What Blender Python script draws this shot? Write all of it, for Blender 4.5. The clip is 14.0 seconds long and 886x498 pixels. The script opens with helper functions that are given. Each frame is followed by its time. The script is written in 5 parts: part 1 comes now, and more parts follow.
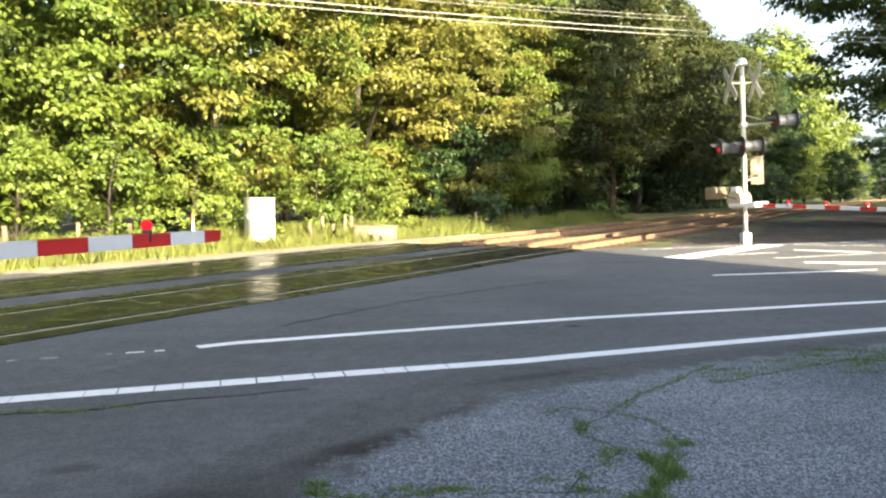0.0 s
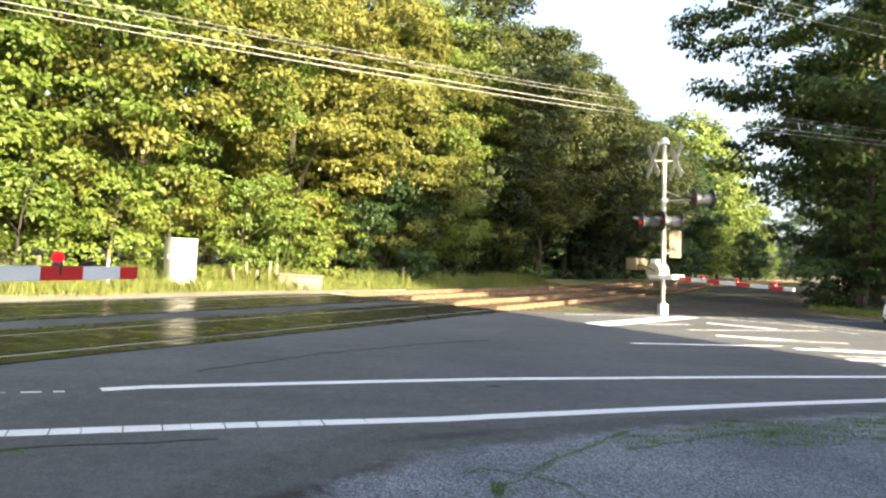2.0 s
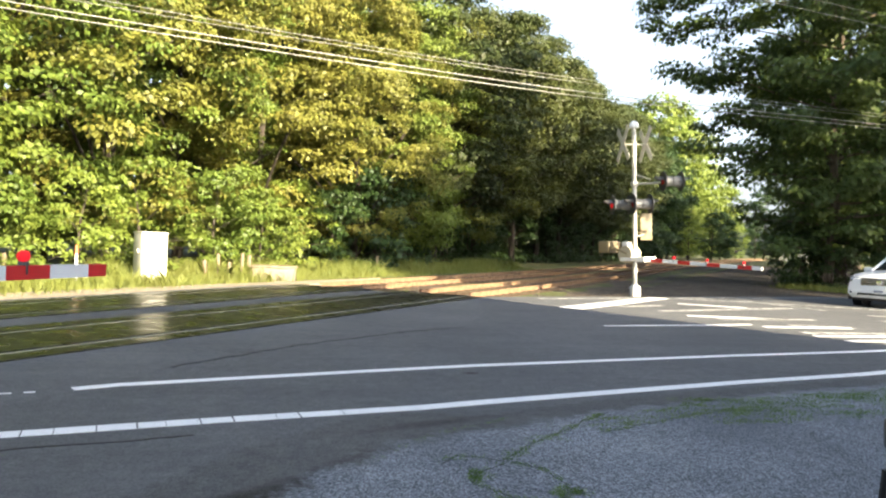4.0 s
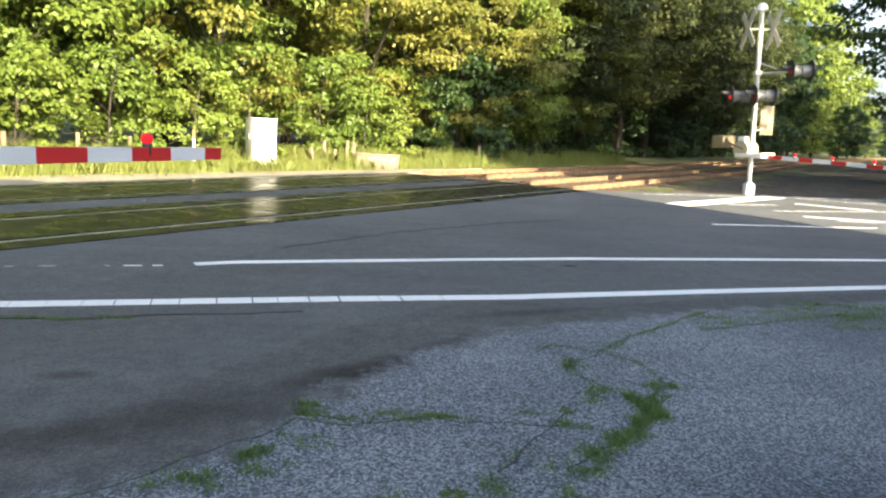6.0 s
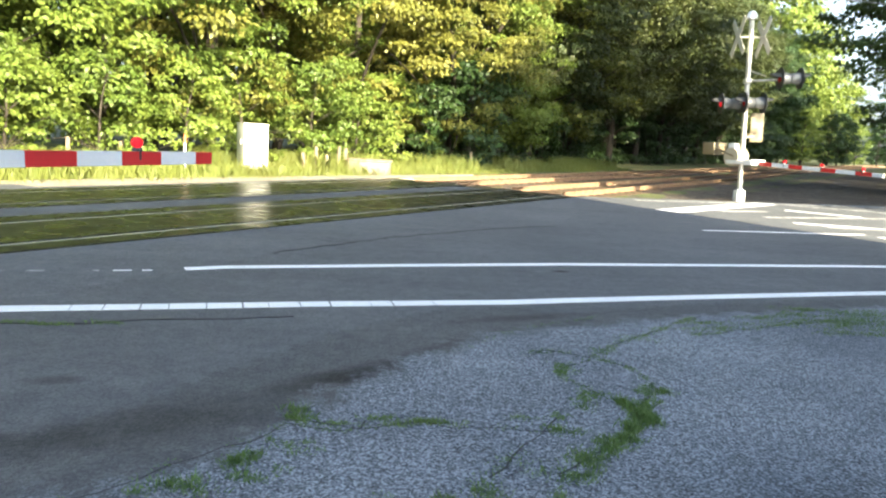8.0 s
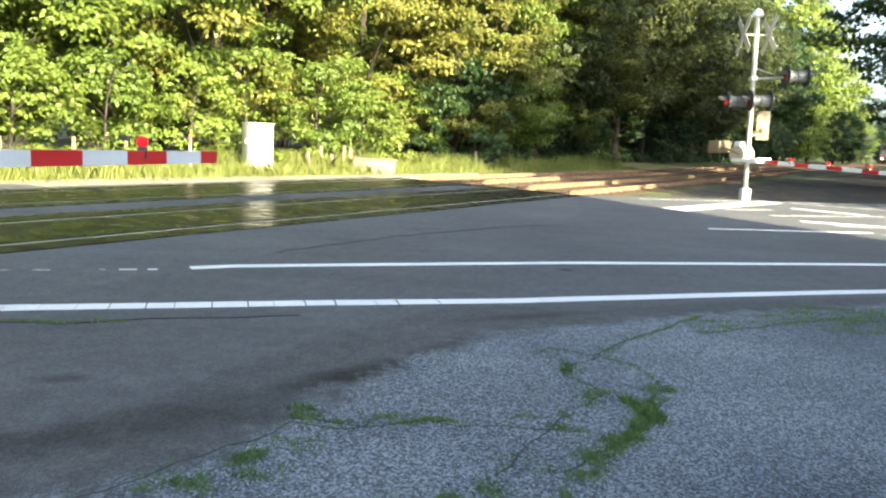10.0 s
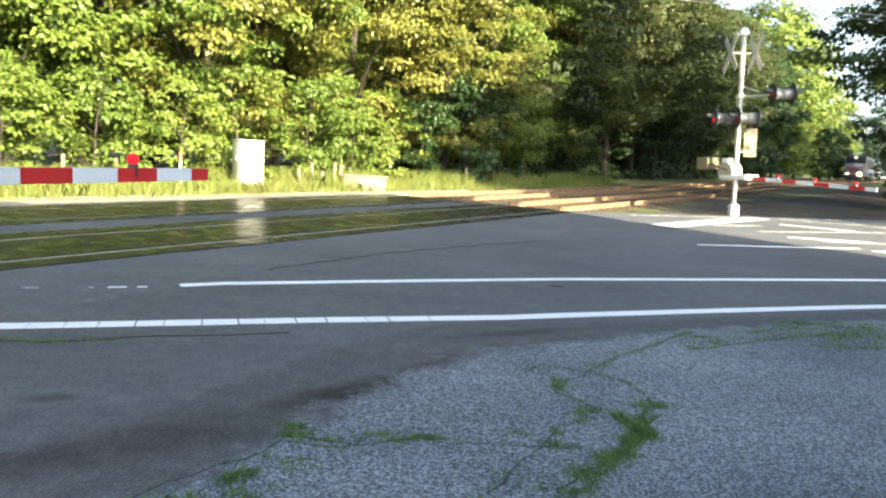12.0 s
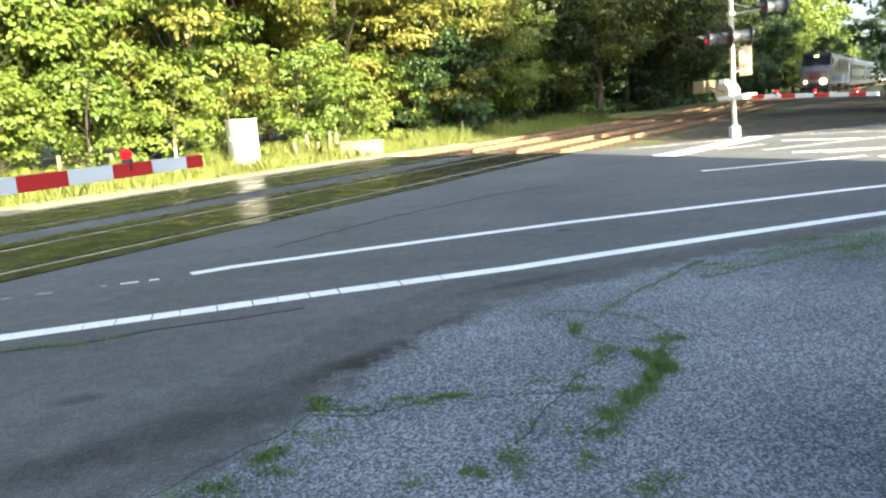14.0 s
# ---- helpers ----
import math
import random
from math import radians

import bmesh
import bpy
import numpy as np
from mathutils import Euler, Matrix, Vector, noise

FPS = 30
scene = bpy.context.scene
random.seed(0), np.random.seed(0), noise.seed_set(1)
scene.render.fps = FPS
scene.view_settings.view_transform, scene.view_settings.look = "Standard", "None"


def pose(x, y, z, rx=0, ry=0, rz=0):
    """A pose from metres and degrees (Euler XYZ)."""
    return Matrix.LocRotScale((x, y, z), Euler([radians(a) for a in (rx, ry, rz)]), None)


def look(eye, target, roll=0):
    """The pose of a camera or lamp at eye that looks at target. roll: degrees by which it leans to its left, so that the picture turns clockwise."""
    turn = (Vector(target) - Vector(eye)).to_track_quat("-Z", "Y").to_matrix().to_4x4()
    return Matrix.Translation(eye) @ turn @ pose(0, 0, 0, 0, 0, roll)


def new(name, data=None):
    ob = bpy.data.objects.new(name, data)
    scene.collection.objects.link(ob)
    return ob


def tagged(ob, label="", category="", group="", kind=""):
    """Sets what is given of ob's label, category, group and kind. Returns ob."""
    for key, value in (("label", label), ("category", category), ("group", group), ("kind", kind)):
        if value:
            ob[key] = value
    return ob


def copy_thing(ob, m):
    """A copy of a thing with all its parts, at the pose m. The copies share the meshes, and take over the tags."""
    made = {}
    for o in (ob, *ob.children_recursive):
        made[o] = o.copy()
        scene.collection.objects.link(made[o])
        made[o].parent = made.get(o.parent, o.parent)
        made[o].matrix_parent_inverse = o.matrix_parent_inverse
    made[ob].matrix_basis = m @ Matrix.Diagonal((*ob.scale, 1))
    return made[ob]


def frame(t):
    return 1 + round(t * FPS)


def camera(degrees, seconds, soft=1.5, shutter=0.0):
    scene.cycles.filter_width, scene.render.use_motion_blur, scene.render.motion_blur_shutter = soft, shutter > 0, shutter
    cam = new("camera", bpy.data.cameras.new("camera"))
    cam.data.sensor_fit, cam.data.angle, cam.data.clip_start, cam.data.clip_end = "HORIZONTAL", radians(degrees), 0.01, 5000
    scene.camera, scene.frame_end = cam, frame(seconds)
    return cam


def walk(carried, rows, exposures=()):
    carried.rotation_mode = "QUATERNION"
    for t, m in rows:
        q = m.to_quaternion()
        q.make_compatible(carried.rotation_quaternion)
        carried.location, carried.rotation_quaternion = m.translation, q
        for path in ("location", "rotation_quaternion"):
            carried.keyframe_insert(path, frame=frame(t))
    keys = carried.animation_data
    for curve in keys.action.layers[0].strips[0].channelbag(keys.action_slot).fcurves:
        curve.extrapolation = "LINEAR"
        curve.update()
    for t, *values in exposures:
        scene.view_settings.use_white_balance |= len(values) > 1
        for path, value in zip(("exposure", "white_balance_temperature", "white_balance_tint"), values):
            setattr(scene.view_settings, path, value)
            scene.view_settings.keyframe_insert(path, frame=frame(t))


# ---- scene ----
cam = camera(63.7, 14.0, soft=2.2)
EXPOSURE = 2.27
PATH = [
    (0, (0.003, -0.017, 1.323), (0.125, 1.974, 1.177), -0.3),
    (0.5, (-0.012, 0.001, 1.327), (0.266, 1.98, 1.269), 1.0),
    (1, (-0.004, 0.008, 1.318), (0.37, 1.973, 1.326), 2.9),
    (1.5, (-0.003, -0.01, 1.315), (0.341, 1.959, 1.347), 3.9),
    (2, (-0.004, 0.001, 1.307), (0.317, 1.975, 1.323), 3.5),
    (2.5, (-0.003, 0.005, 1.308), (0.314, 1.979, 1.303), 3.2),
    (4.8, (0.005, -0.013, 1.331), (0.436, 1.94, 1.302), 2.2),
    (5, (0.007, 0.001, 1.327), (0.437, 1.953, 1.271), 2.5),
    (5.5, (0.003, -0.011, 1.312), (0.232, 1.967, 1.118), 5.0),
    (6, (0.0, -0.008, 1.318), (0.128, 1.96, 0.985), 3.2),
    (6.5, (-0.006, -0.003, 1.31), (0.098, 1.958, 0.93), 2.8),
    (7, (-0.001, -0.007, 1.316), (0.171, 1.955, 0.967), 2.0),
    (7.5, (0.0, 0.0, 1.313), (0.185, 1.961, 0.964), 2.8),
    (8, (0.003, 0.001, 1.309), (0.153, 1.971, 0.994), 3.4),
    (8.2, (0.008, 0.021, 1.303), (0.144, 1.993, 0.998), 3.5),
    (10.5, (0.003, 0.002, 1.304), (0.141, 1.972, 0.984), 3.0),
    (11, (0.005, 0.002, 1.308), (0.148, 1.972, 0.994), 2.5),
    (11.5, (0.0, -0.006, 1.309), (0.153, 1.967, 1.02), 2.9),
    (12, (0.001, -0.003, 1.307), (0.161, 1.973, 1.036), 3.2),
    (12.5, (0.005, -0.006, 1.305), (0.151, 1.97, 1.034), 3.5),
    (13, (0.004, -0.003, 1.301), (0.13, 1.971, 1.003), 3.6),
    (13.5, (0.014, -0.002, 1.313), (0.107, 1.964, 0.957), -2.0),
    (14, (0.02, 0.007, 1.322), (0.156, 1.964, 0.93), -3.7),
]
walk(cam, [(t, look(eye, target, roll)) for t, eye, target, roll in PATH], [(0.0, EXPOSURE + 0.12, 6030, 8), (1.5, EXPOSURE + 0.06, 6030, 8), (5.0, EXPOSURE, 6030, 8), (6.2, EXPOSURE + 0.04, 5880, 5), (7.0, EXPOSURE + 0.22, 5730, 3), (8.0, EXPOSURE + 0.32, 5730, 3), (10.5, EXPOSURE + 0.24, 5730, 3), (12.5, EXPOSURE + 0.24, 5730, 3), (14.0, EXPOSURE + 0.38, 5700, 2.5)])

# ---- world, sun ----
SUN_TO = Vector((0.5, -0.866, 0.37)).normalized()
world = bpy.data.worlds.new("sky")
scene.world = world
world.use_nodes = True
_nt = world.node_tree
_sky = _nt.nodes.new("ShaderNodeTexSky")
_sky.sky_type, _sky.sun_disc = "NISHITA", False
_sky.sun_elevation, _sky.sun_rotation = radians(20), radians(150)
_sky.air_density, _sky.dust_density, _sky.ozone_density = 0.9, 4.0, 1.0
_haze = _nt.nodes.new("ShaderNodeHueSaturation")
_haze.inputs["Saturation"].default_value, _haze.inputs["Value"].default_value = 0.84, 1.17
_nt.links.new(_sky.outputs[0], _haze.inputs["Color"])
# pale evening haze that thickens towards the horizon
_pale = _nt.nodes.new("ShaderNodeHueSaturation")
_pale.inputs["Saturation"].default_value, _pale.inputs["Value"].default_value = 0.34, 1.55
_nt.links.new(_sky.outputs[0], _pale.inputs["Color"])
_way = _nt.nodes.new("ShaderNodeTexCoord")
_split = _nt.nodes.new("ShaderNodeSeparateXYZ")
_nt.links.new(_way.outputs["Generated"], _split.inputs[0])
_low = _nt.nodes.new("ShaderNodeMapRange")
for _k, _v in (("From Min", 0.12), ("From Max", 0.6), ("To Min", 1.0), ("To Max", 0.0)):
    _low.inputs[_k].default_value = _v
_nt.links.new(_split.outputs["Z"], _low.inputs["Value"])
_blend = _nt.nodes.new("ShaderNodeMix")
_blend.data_type = "RGBA"
_nt.links.new(_low.outputs[0], _blend.inputs[0])
_nt.links.new(_haze.outputs[0], _blend.inputs[6])
_nt.links.new(_pale.outputs[0], _blend.inputs[7])
_nt.links.new(_blend.outputs[2], _nt.nodes["Background"].inputs[0])
_nt.nodes["Background"].inputs[1].default_value = 0.075
_sun = bpy.data.lights.new("sun", "SUN")
_sun.energy, _sun.angle, _sun.color = 5.0, radians(0.5), (1.0, 0.81, 0.52)
sun = new("sun", _sun)
sun.matrix_world = look(SUN_TO * 80, (0, 0, 0))

# ---- plan: road frame and track frame ----
ROAD_YAW, TRACK_YAW = radians(15.0), radians(52.6)
TD = Vector((math.cos(TRACK_YAW), math.sin(TRACK_YAW), 0))
TN = Vector((-math.sin(TRACK_YAW), math.cos(TRACK_YAW), 0))
RD = Vector((math.cos(ROAD_YAW), math.sin(ROAD_YAW), 0))
RN = Vector((-math.sin(ROAD_YAW), math.cos(ROAD_YAW), 0))


def on_track(s, n, z=0.0):
    return TD * s + TN * n + Vector((0, 0, z))


def on_road(r, q, z=0.0):
    return RD * r + RN * q + Vector((0, 0, z))


# ---- materials ----
class Nodes:
    """A node material in the making."""

    def __init__(self, name):
        self.mat = bpy.data.materials.new(name)
        self.mat.use_nodes = True
        self.t = self.mat.node_tree
        self.b = self.t.nodes["Principled BSDF"]
        self.coord = None

    def n(self, kind, **values):
        node = self.t.nodes.new("ShaderNode" + kind)
        for k, v in values.items():
            node.inputs[k.replace("_", " ")].default_value = v
        return node

    def link(self, a, b):
        self.t.links.new(a, b)

    def co(self):
        if not self.coord:
            self.coord = self.n("TexCoord").outputs["Object"]
        return self.coord

    def noise(self, scale, detail=4.0, rough=0.55, stretch=None):
        node = self.n("TexNoise", Scale=scale, Detail=detail, Roughness=rough)
        src = self.co()
        if stretch:
            mp = self.n("Mapping")
            mp.inputs["Scale"].default_value = stretch
            self.link(src, mp.inputs[0])
            src = mp.outputs[0]
        self.link(src, node.inputs["Vector"])
        return node.outputs["Fac"]

    def ramp(self, fac, stops):
        node = self.n("ValToRGB")
        e = node.color_ramp.elements
        while len(e) < len(stops):
            e.new(0.5)
        for el, (p, c) in zip(e, stops):
            el.position, el.color = p, (*c, 1) if len(c) == 3 else c
        self.link(fac, node.inputs[0])
        return node.outputs[0]

    def mix(self, fac, a, b, mode="MIX"):
        node = self.t.nodes.new("ShaderNodeMix")
        node.data_type, node.blend_type = "RGBA", mode
        for sock, v in ((node.inputs[0], fac), (node.inputs[6], a), (node.inputs[7], b)):
            if isinstance(v, (int, float)):
                sock.default_value = v
            elif isinstance(v, tuple):
                sock.default_value = (*v, 1) if len(v) == 3 else v
            else:
                self.link(v, sock)
        return node.outputs[2]

    def bump(self, height, strength=0.3, distance=0.01):
        node = self.n("Bump", Strength=strength, Distance=distance)
        self.link(height, node.inputs["Height"])
        self.link(node.outputs[0], self.b.inputs["Normal"])

    def done(self, color=None, rough=0.7, metal=0.0, spec=0.5):
        if isinstance(color, tuple):
            self.b.inputs["Base Color"].default_value = (*color, 1)
        elif color is not None:
            self.link(color, self.b.inputs["Base Color"])
        if isinstance(rough, (int, float)):
            self.b.inputs["Roughness"].default_value = rough
        else:
            self.link(rough, self.b.inputs["Roughness"])
        self.b.inputs["Metallic"].default_value = metal
        self.b.inputs["Specular IOR Level"].default_value = spec
        return self.mat


def paint(name, color, rough=0.5, metal=0.0, wear=0.25, dirt=(0.12, 0.1, 0.08), scale=3.0, spec=0.5):
    m = Nodes(name)
    big = m.ramp(m.noise(scale, 5), [(0.45, (0, 0, 0)), (0.75, (1, 1, 1))])
    fine = m.noise(scale * 14, 3)
    amount = m.n("Math")
    amount.operation = "MULTIPLY"
    m.link(big, amount.inputs[0])
    amount.inputs[1].default_value = wear
    c = m.mix(amount.outputs[0], color, dirt)
    c = m.mix(0.12, c, m.ramp(fine, [(0.3, tuple(0.6 * v for v in color)), (0.7, tuple(min(1, 1.15 * v) for v in color))]))
    m.bump(fine, 0.08, 0.004)
    return m.done(c, rough, metal, spec)


def leaf_material(name, dark, mid, light):
    m = Nodes(name)
    geo = m.n("NewGeometry")
    near = lambda a, b, k: tuple(u + (v - u) * k for u, v in zip(a, b))
    c = m.ramp(geo.outputs["Random Per Island"], [(0.0, near(mid, dark, 0.55)), (0.5, mid), (1.0, near(mid, light, 0.55))])
    big = m.noise(0.45, 3)
    c = m.mix(m.ramp(big, [(0.35, (0, 0, 0)), (0.65, (1, 1, 1))]), c, m.mix(0.55, c, light))
    oi = m.n("ObjectInfo")
    c = m.mix(0.35, c, m.mix(oi.outputs["Random"], dark, light))
    m.done(c, 0.5, 0.0, 0.35)
    tr = m.n("BsdfTranslucent")
    m.link(c, tr.inputs[0])
    mx = m.n("MixShader")
    mx.inputs[0].default_value = 0.3
    m.link(m.b.outputs[0], mx.inputs[1])
    m.link(tr.outputs[0], mx.inputs[2])
    m.link(mx.outputs[0], m.t.nodes["Material Output"].inputs[0])
    return m.mat


def glow(name, color, strength, base=(0.3, 0.02, 0.02)):
    m = Nodes(name)
    m.b.inputs["Emission Color"].default_value = (*color, 1)
    m.b.inputs["Emission Strength"].default_value = strength
    return m.done(base, 0.2)


def asphalt_colour(m):
    patch = m.ramp(m.noise(0.35, 5, 0.6), [(0.3, (0.09, 0.092, 0.094)), (0.55, (0.115, 0.116, 0.117)), (0.72, (0.138, 0.139, 0.138))])
    streak = m.ramp(m.noise(1.2, 4, 0.6, (0.25, 2.2, 1)), [(0.35, (0.93, 0.93, 0.93)), (0.65, (1.05, 1.05, 1.05))])
    c = m.mix(1.0, patch, streak, "MULTIPLY")
    oil = m.ramp(m.noise(0.8, 6, 0.65), [(0.6, (1, 1, 1)), (0.78, (0.55, 0.55, 0.57))])
    c = m.mix(1.0, c, oil, "MULTIPLY")
    v = m.n("TexVoronoi", Scale=95.0)
    m.link(m.co(), v.inputs["Vector"])
    grit = m.ramp(v.outputs["Color"], [(0.2, (0.72, 0.72, 0.72)), (0.8, (1.35, 1.33, 1.3))])
    c = m.mix(0.75, c, m.mix(1.0, c, grit, "MULTIPLY"))
    mottle = m.ramp(m.noise(7, 7, 0.72), [(0.36, (0.84, 0.84, 0.85)), (0.64, (1.12, 1.11, 1.09))])
    c = m.mix(1.0, c, mottle, "MULTIPLY")
    bits = m.n("TexVoronoi", Scale=13.0)
    m.link(m.co(), bits.inputs["Vector"])
    c = m.mix(m.ramp(bits.outputs["Distance"], [(0.05, (0.5, 0.5, 0.5)), (0.085, (0, 0, 0))]), c, m.ramp(bits.outputs["Color"], [(0.3, (0.03, 0.03, 0.032)), (0.75, (0.3, 0.3, 0.31))]))
    # old oil and tar stains
    for x, y, turn, long, wide, strength in ((-0.18, 3.69, 37, 0.6, 0.15, 0.62), (0.35, 4.25, 44, 0.5, 0.1, 0.35), (-1.62, 3.5, 10, 0.2, 0.07, 0.4), (-0.95, 3.02, 24, 0.62, 0.26, 0.34), (-1.5, 2.75, 10, 0.5, 0.2, 0.3), (1.77, 7.09, 10, 0.1, 0.055, 0.9), (1.0, 5.1, 22, 0.7, 0.1, 0.35)):
        mp = m.n("Mapping")
        mp.vector_type = "TEXTURE"
        mp.inputs["Location"].default_value, mp.inputs["Rotation"].default_value, mp.inputs["Scale"].default_value = (x, y, 0), (0, 0, radians(turn)), (long, wide, 1)
        m.link(m.co(), mp.inputs[0])
        far = m.n("VectorMath")
        far.operation = "LENGTH"
        m.link(mp.outputs[0], far.inputs[0])
        add = m.n("Math")
        add.operation = "MULTIPLY_ADD"
        m.link(m.noise(6, 5, 0.7), add.inputs[0])
        add.inputs[1].default_value = 1.1
        m.link(far.outputs["Value"], add.inputs[2])
        half = m.n("Math")
        half.operation = "MULTIPLY"
        m.link(add.outputs[0], half.inputs[0])
        half.inputs[1].default_value = 0.5
        k2 = m.ramp(half.outputs[0], [(0.42, (1 - strength, 1 - strength * 1.05, 1 - strength * 1.1)), (0.82, (1, 1, 1))])
        c = m.mix(1.0, c, k2, "MULTIPLY")
    return c, v


def asphalt_material(name="asphalt", age=1.0):
    m = Nodes(name)
    c, v = asphalt_colour(m)
    c = m.mix(1.0, c, (age * 0.99, age, age * 1.02), "MULTIPLY")
    m.bump(v.outputs["Distance"], 0.35, 0.006)
    return m.done(c, 0.82, 0.0, 0.35)


def chip_material():
    m = Nodes("old_pavement")
    v = m.n("TexVoronoi", Scale=104.0)
    m.link(m.co(), v.inputs["Vector"])
    stone = m.ramp(v.outputs["Color"], [(0.25, (0.026, 0.03, 0.036)), (0.5, (0.155, 0.168, 0.19)), (0.8, (0.44, 0.465, 0.51))])
    v2 = m.n("TexVoronoi", Scale=210.0)
    m.link(m.co(), v2.inputs["Vector"])
    c = m.mix(0.35, stone, m.ramp(v2.outputs["Color"], [(0.2, (0.08, 0.08, 0.087)), (0.8, (0.4, 0.4, 0.41))]))
    big = m.ramp(m.noise(0.7, 5), [(0.3, (0.66, 0.68, 0.7)), (0.7, (1.1, 1.12, 1.13))])
    c = m.mix(1.0, c, big, "MULTIPLY")
    a, _ = asphalt_colour(m)
    bare = m.n("Attribute")
    bare.attribute_name = "bare"
    add = m.n("Math")
    add.operation = "MULTIPLY_ADD"
    m.link(m.noise(3.5, 8, 0.75), add.inputs[0])
    add.inputs[1].default_value = 0.9
    m.link(bare.outputs["Fac"], add.inputs[2])
    c = m.mix(m.ramp(add.outputs[0], [(0.76, (0, 0, 0)), (0.96, (1, 1, 1))]), a, c)
    m.bump(v.outputs["Distance"], 0.7, 0.012)
    return m.done(c, 0.9, 0.0, 0.3)


def line_material():
    m = Nodes("line_paint")
    w = m.ramp(m.noise(16, 6, 0.7), [(0.3, (0.2, 0.2, 0.2)), (0.38, (0.85, 0.85, 0.85)), (1.0, (0.93, 0.93, 0.92))])
    g = m.ramp(m.noise(90, 2), [(0.3, (0.85, 0.85, 0.85)), (0.6, (1, 1, 1))])
    return m.done(m.mix(1.0, w, g, "MULTIPLY"), 0.7)


def worn_line_material():
    m = Nodes("worn_line_paint")
    w = m.ramp(m.noise(5, 6, 0.75), [(0.42, (0.1, 0.1, 0.1)), (0.54, (0.4, 0.39, 0.37)), (0.75, (0.72, 0.71, 0.68))])
    return m.done(w, 0.75)


def rubber_material():
    m = Nodes("crossing_rubber")
    c = m.ramp(m.noise(1.3, 5), [(0.3, (0.014, 0.014, 0.012)), (0.7, (0.034, 0.033, 0.028))])
    r = m.ramp(m.noise(2.5, 4, 0.6, (1, 1, 1)), [(0.3, (0.2, 0.2, 0.2)), (0.7, (0.4, 0.4, 0.4))])
    m.bump(m.noise(5, 4), 0.12, 0.01)
    return m.done(c, r, 0.0, 0.08)


def soil_material():
    m = Nodes("soil_and_grass")
    c = m.ramp(m.noise(0.5, 6, 0.65), [(0.3, (0.07, 0.085, 0.03)), (0.5, (0.11, 0.12, 0.045)), (0.7, (0.2, 0.16, 0.09))])
    f = m.ramp(m.noise(14, 4), [(0.3, (0.6, 0.6, 0.6)), (0.7, (1.25, 1.25, 1.2))])
    m.bump(m.noise(9, 5), 0.6, 0.05)
    return m.done(m.mix(1.0, c, f, "MULTIPLY"), 0.95, 0.0, 0.2)


def sand_material():
    m = Nodes("sandy_shoulder")
    c = m.ramp(m.noise(1.2, 6, 0.65), [(0.3, (0.25, 0.2, 0.13)), (0.7, (0.42, 0.35, 0.25))])
    v = m.n("TexVoronoi", Scale=45.0)
    m.link(m.co(), v.inputs["Vector"])
    c = m.mix(0.5, c, m.ramp(v.outputs["Color"], [(0.2, (0.16, 0.13, 0.1)), (0.8, (0.5, 0.44, 0.35))]))
    m.bump(v.outputs["Distance"], 0.5, 0.02)
    return m.done(c, 0.95, 0.0, 0.2)


def ballast_material():
    m = Nodes("ballast")
    v = m.n("TexVoronoi", Scale=17.0)
    m.link(m.co(), v.inputs["Vector"])
    c = m.ramp(v.outputs["Color"], [(0.1, (0.045, 0.037, 0.031)), (0.5, (0.1, 0.085, 0.07)), (0.9, (0.2, 0.17, 0.14))])
    big = m.ramp(m.noise(0.8, 4), [(0.3, (0.65, 0.6, 0.55)), (0.7, (1.15, 1.1, 1.0))])
    m.bump(v.outputs["Distance"], 1.0, 0.05)
    return m.done(m.mix(1.0, c, big, "MULTIPLY"), 0.95, 0.0, 0.25)


def rust_material():
    m = Nodes("rusty_rail")
    c = m.ramp(m.noise(7, 5, 0.6), [(0.3, (0.12, 0.075, 0.045)), (0.7, (0.29, 0.185, 0.105))])
    m.bump(m.noise(60, 3), 0.3, 0.003)
    return m.done(c, 0.85, 0.0, 0.3)


def bark_material(name="bark", a=(0.035, 0.029, 0.024), b=(0.11, 0.09, 0.072)):
    m = Nodes(name)
    f = m.noise(9, 6, 0.65, (1, 1, 0.2))
    m.bump(f, 0.8, 0.03)
    return m.done(m.ramp(f, [(0.35, a), (0.7, b)]), 0.9, 0.0, 0.2)


def coach_material():
    m = Nodes("fluted_stainless")
    f = m.noise(2.0, 4, 0.5, (0.15, 1, 6))
    return m.done(m.ramp(f, [(0.3, (0.3, 0.31, 0.33)), (0.7, (0.45, 0.46, 0.48))]), 0.38, 0.7)


def glass_material(name, color=(0.02, 0.025, 0.03)):
    m = Nodes(name)
    return m.done(color, m.ramp(m.noise(3, 2), [(0.3, (0.03, 0.03, 0.03)), (0.7, (0.08, 0.08, 0.08))]), 0.0, 0.8)


OLD_ASPHALT = asphalt_material("old_asphalt", 1.1)
ASPHALT, CHIP, LINE, WORN, RUBBER = asphalt_material(), chip_material(), line_material(), worn_line_material(), rubber_material()
SOIL, SAND, BALLAST, RUST, BARK = soil_material(), sand_material(), ballast_material(), rust_material(), bark_material("bark", (0.024, 0.02, 0.016), (0.08, 0.065, 0.05))
RAILTOP = paint("rail_head_steel", (0.5, 0.46, 0.38), 0.45, 0.35, 0.3)
TIE = bark_material("creosoted_timber", (0.05, 0.035, 0.025), (0.17, 0.11, 0.07))
WEATHERED = bark_material("weathered_wood", (0.17, 0.13, 0.09), (0.33, 0.26, 0.18))
CONCRETE = paint("concrete", (0.24, 0.205, 0.15), 0.9, 0.0, 0.5, (0.25, 0.22, 0.17), 4)
WHITE = paint("white_enamel", (0.78, 0.78, 0.76), 0.4, 0.0, 0.25, (0.45, 0.42, 0.36), 3)
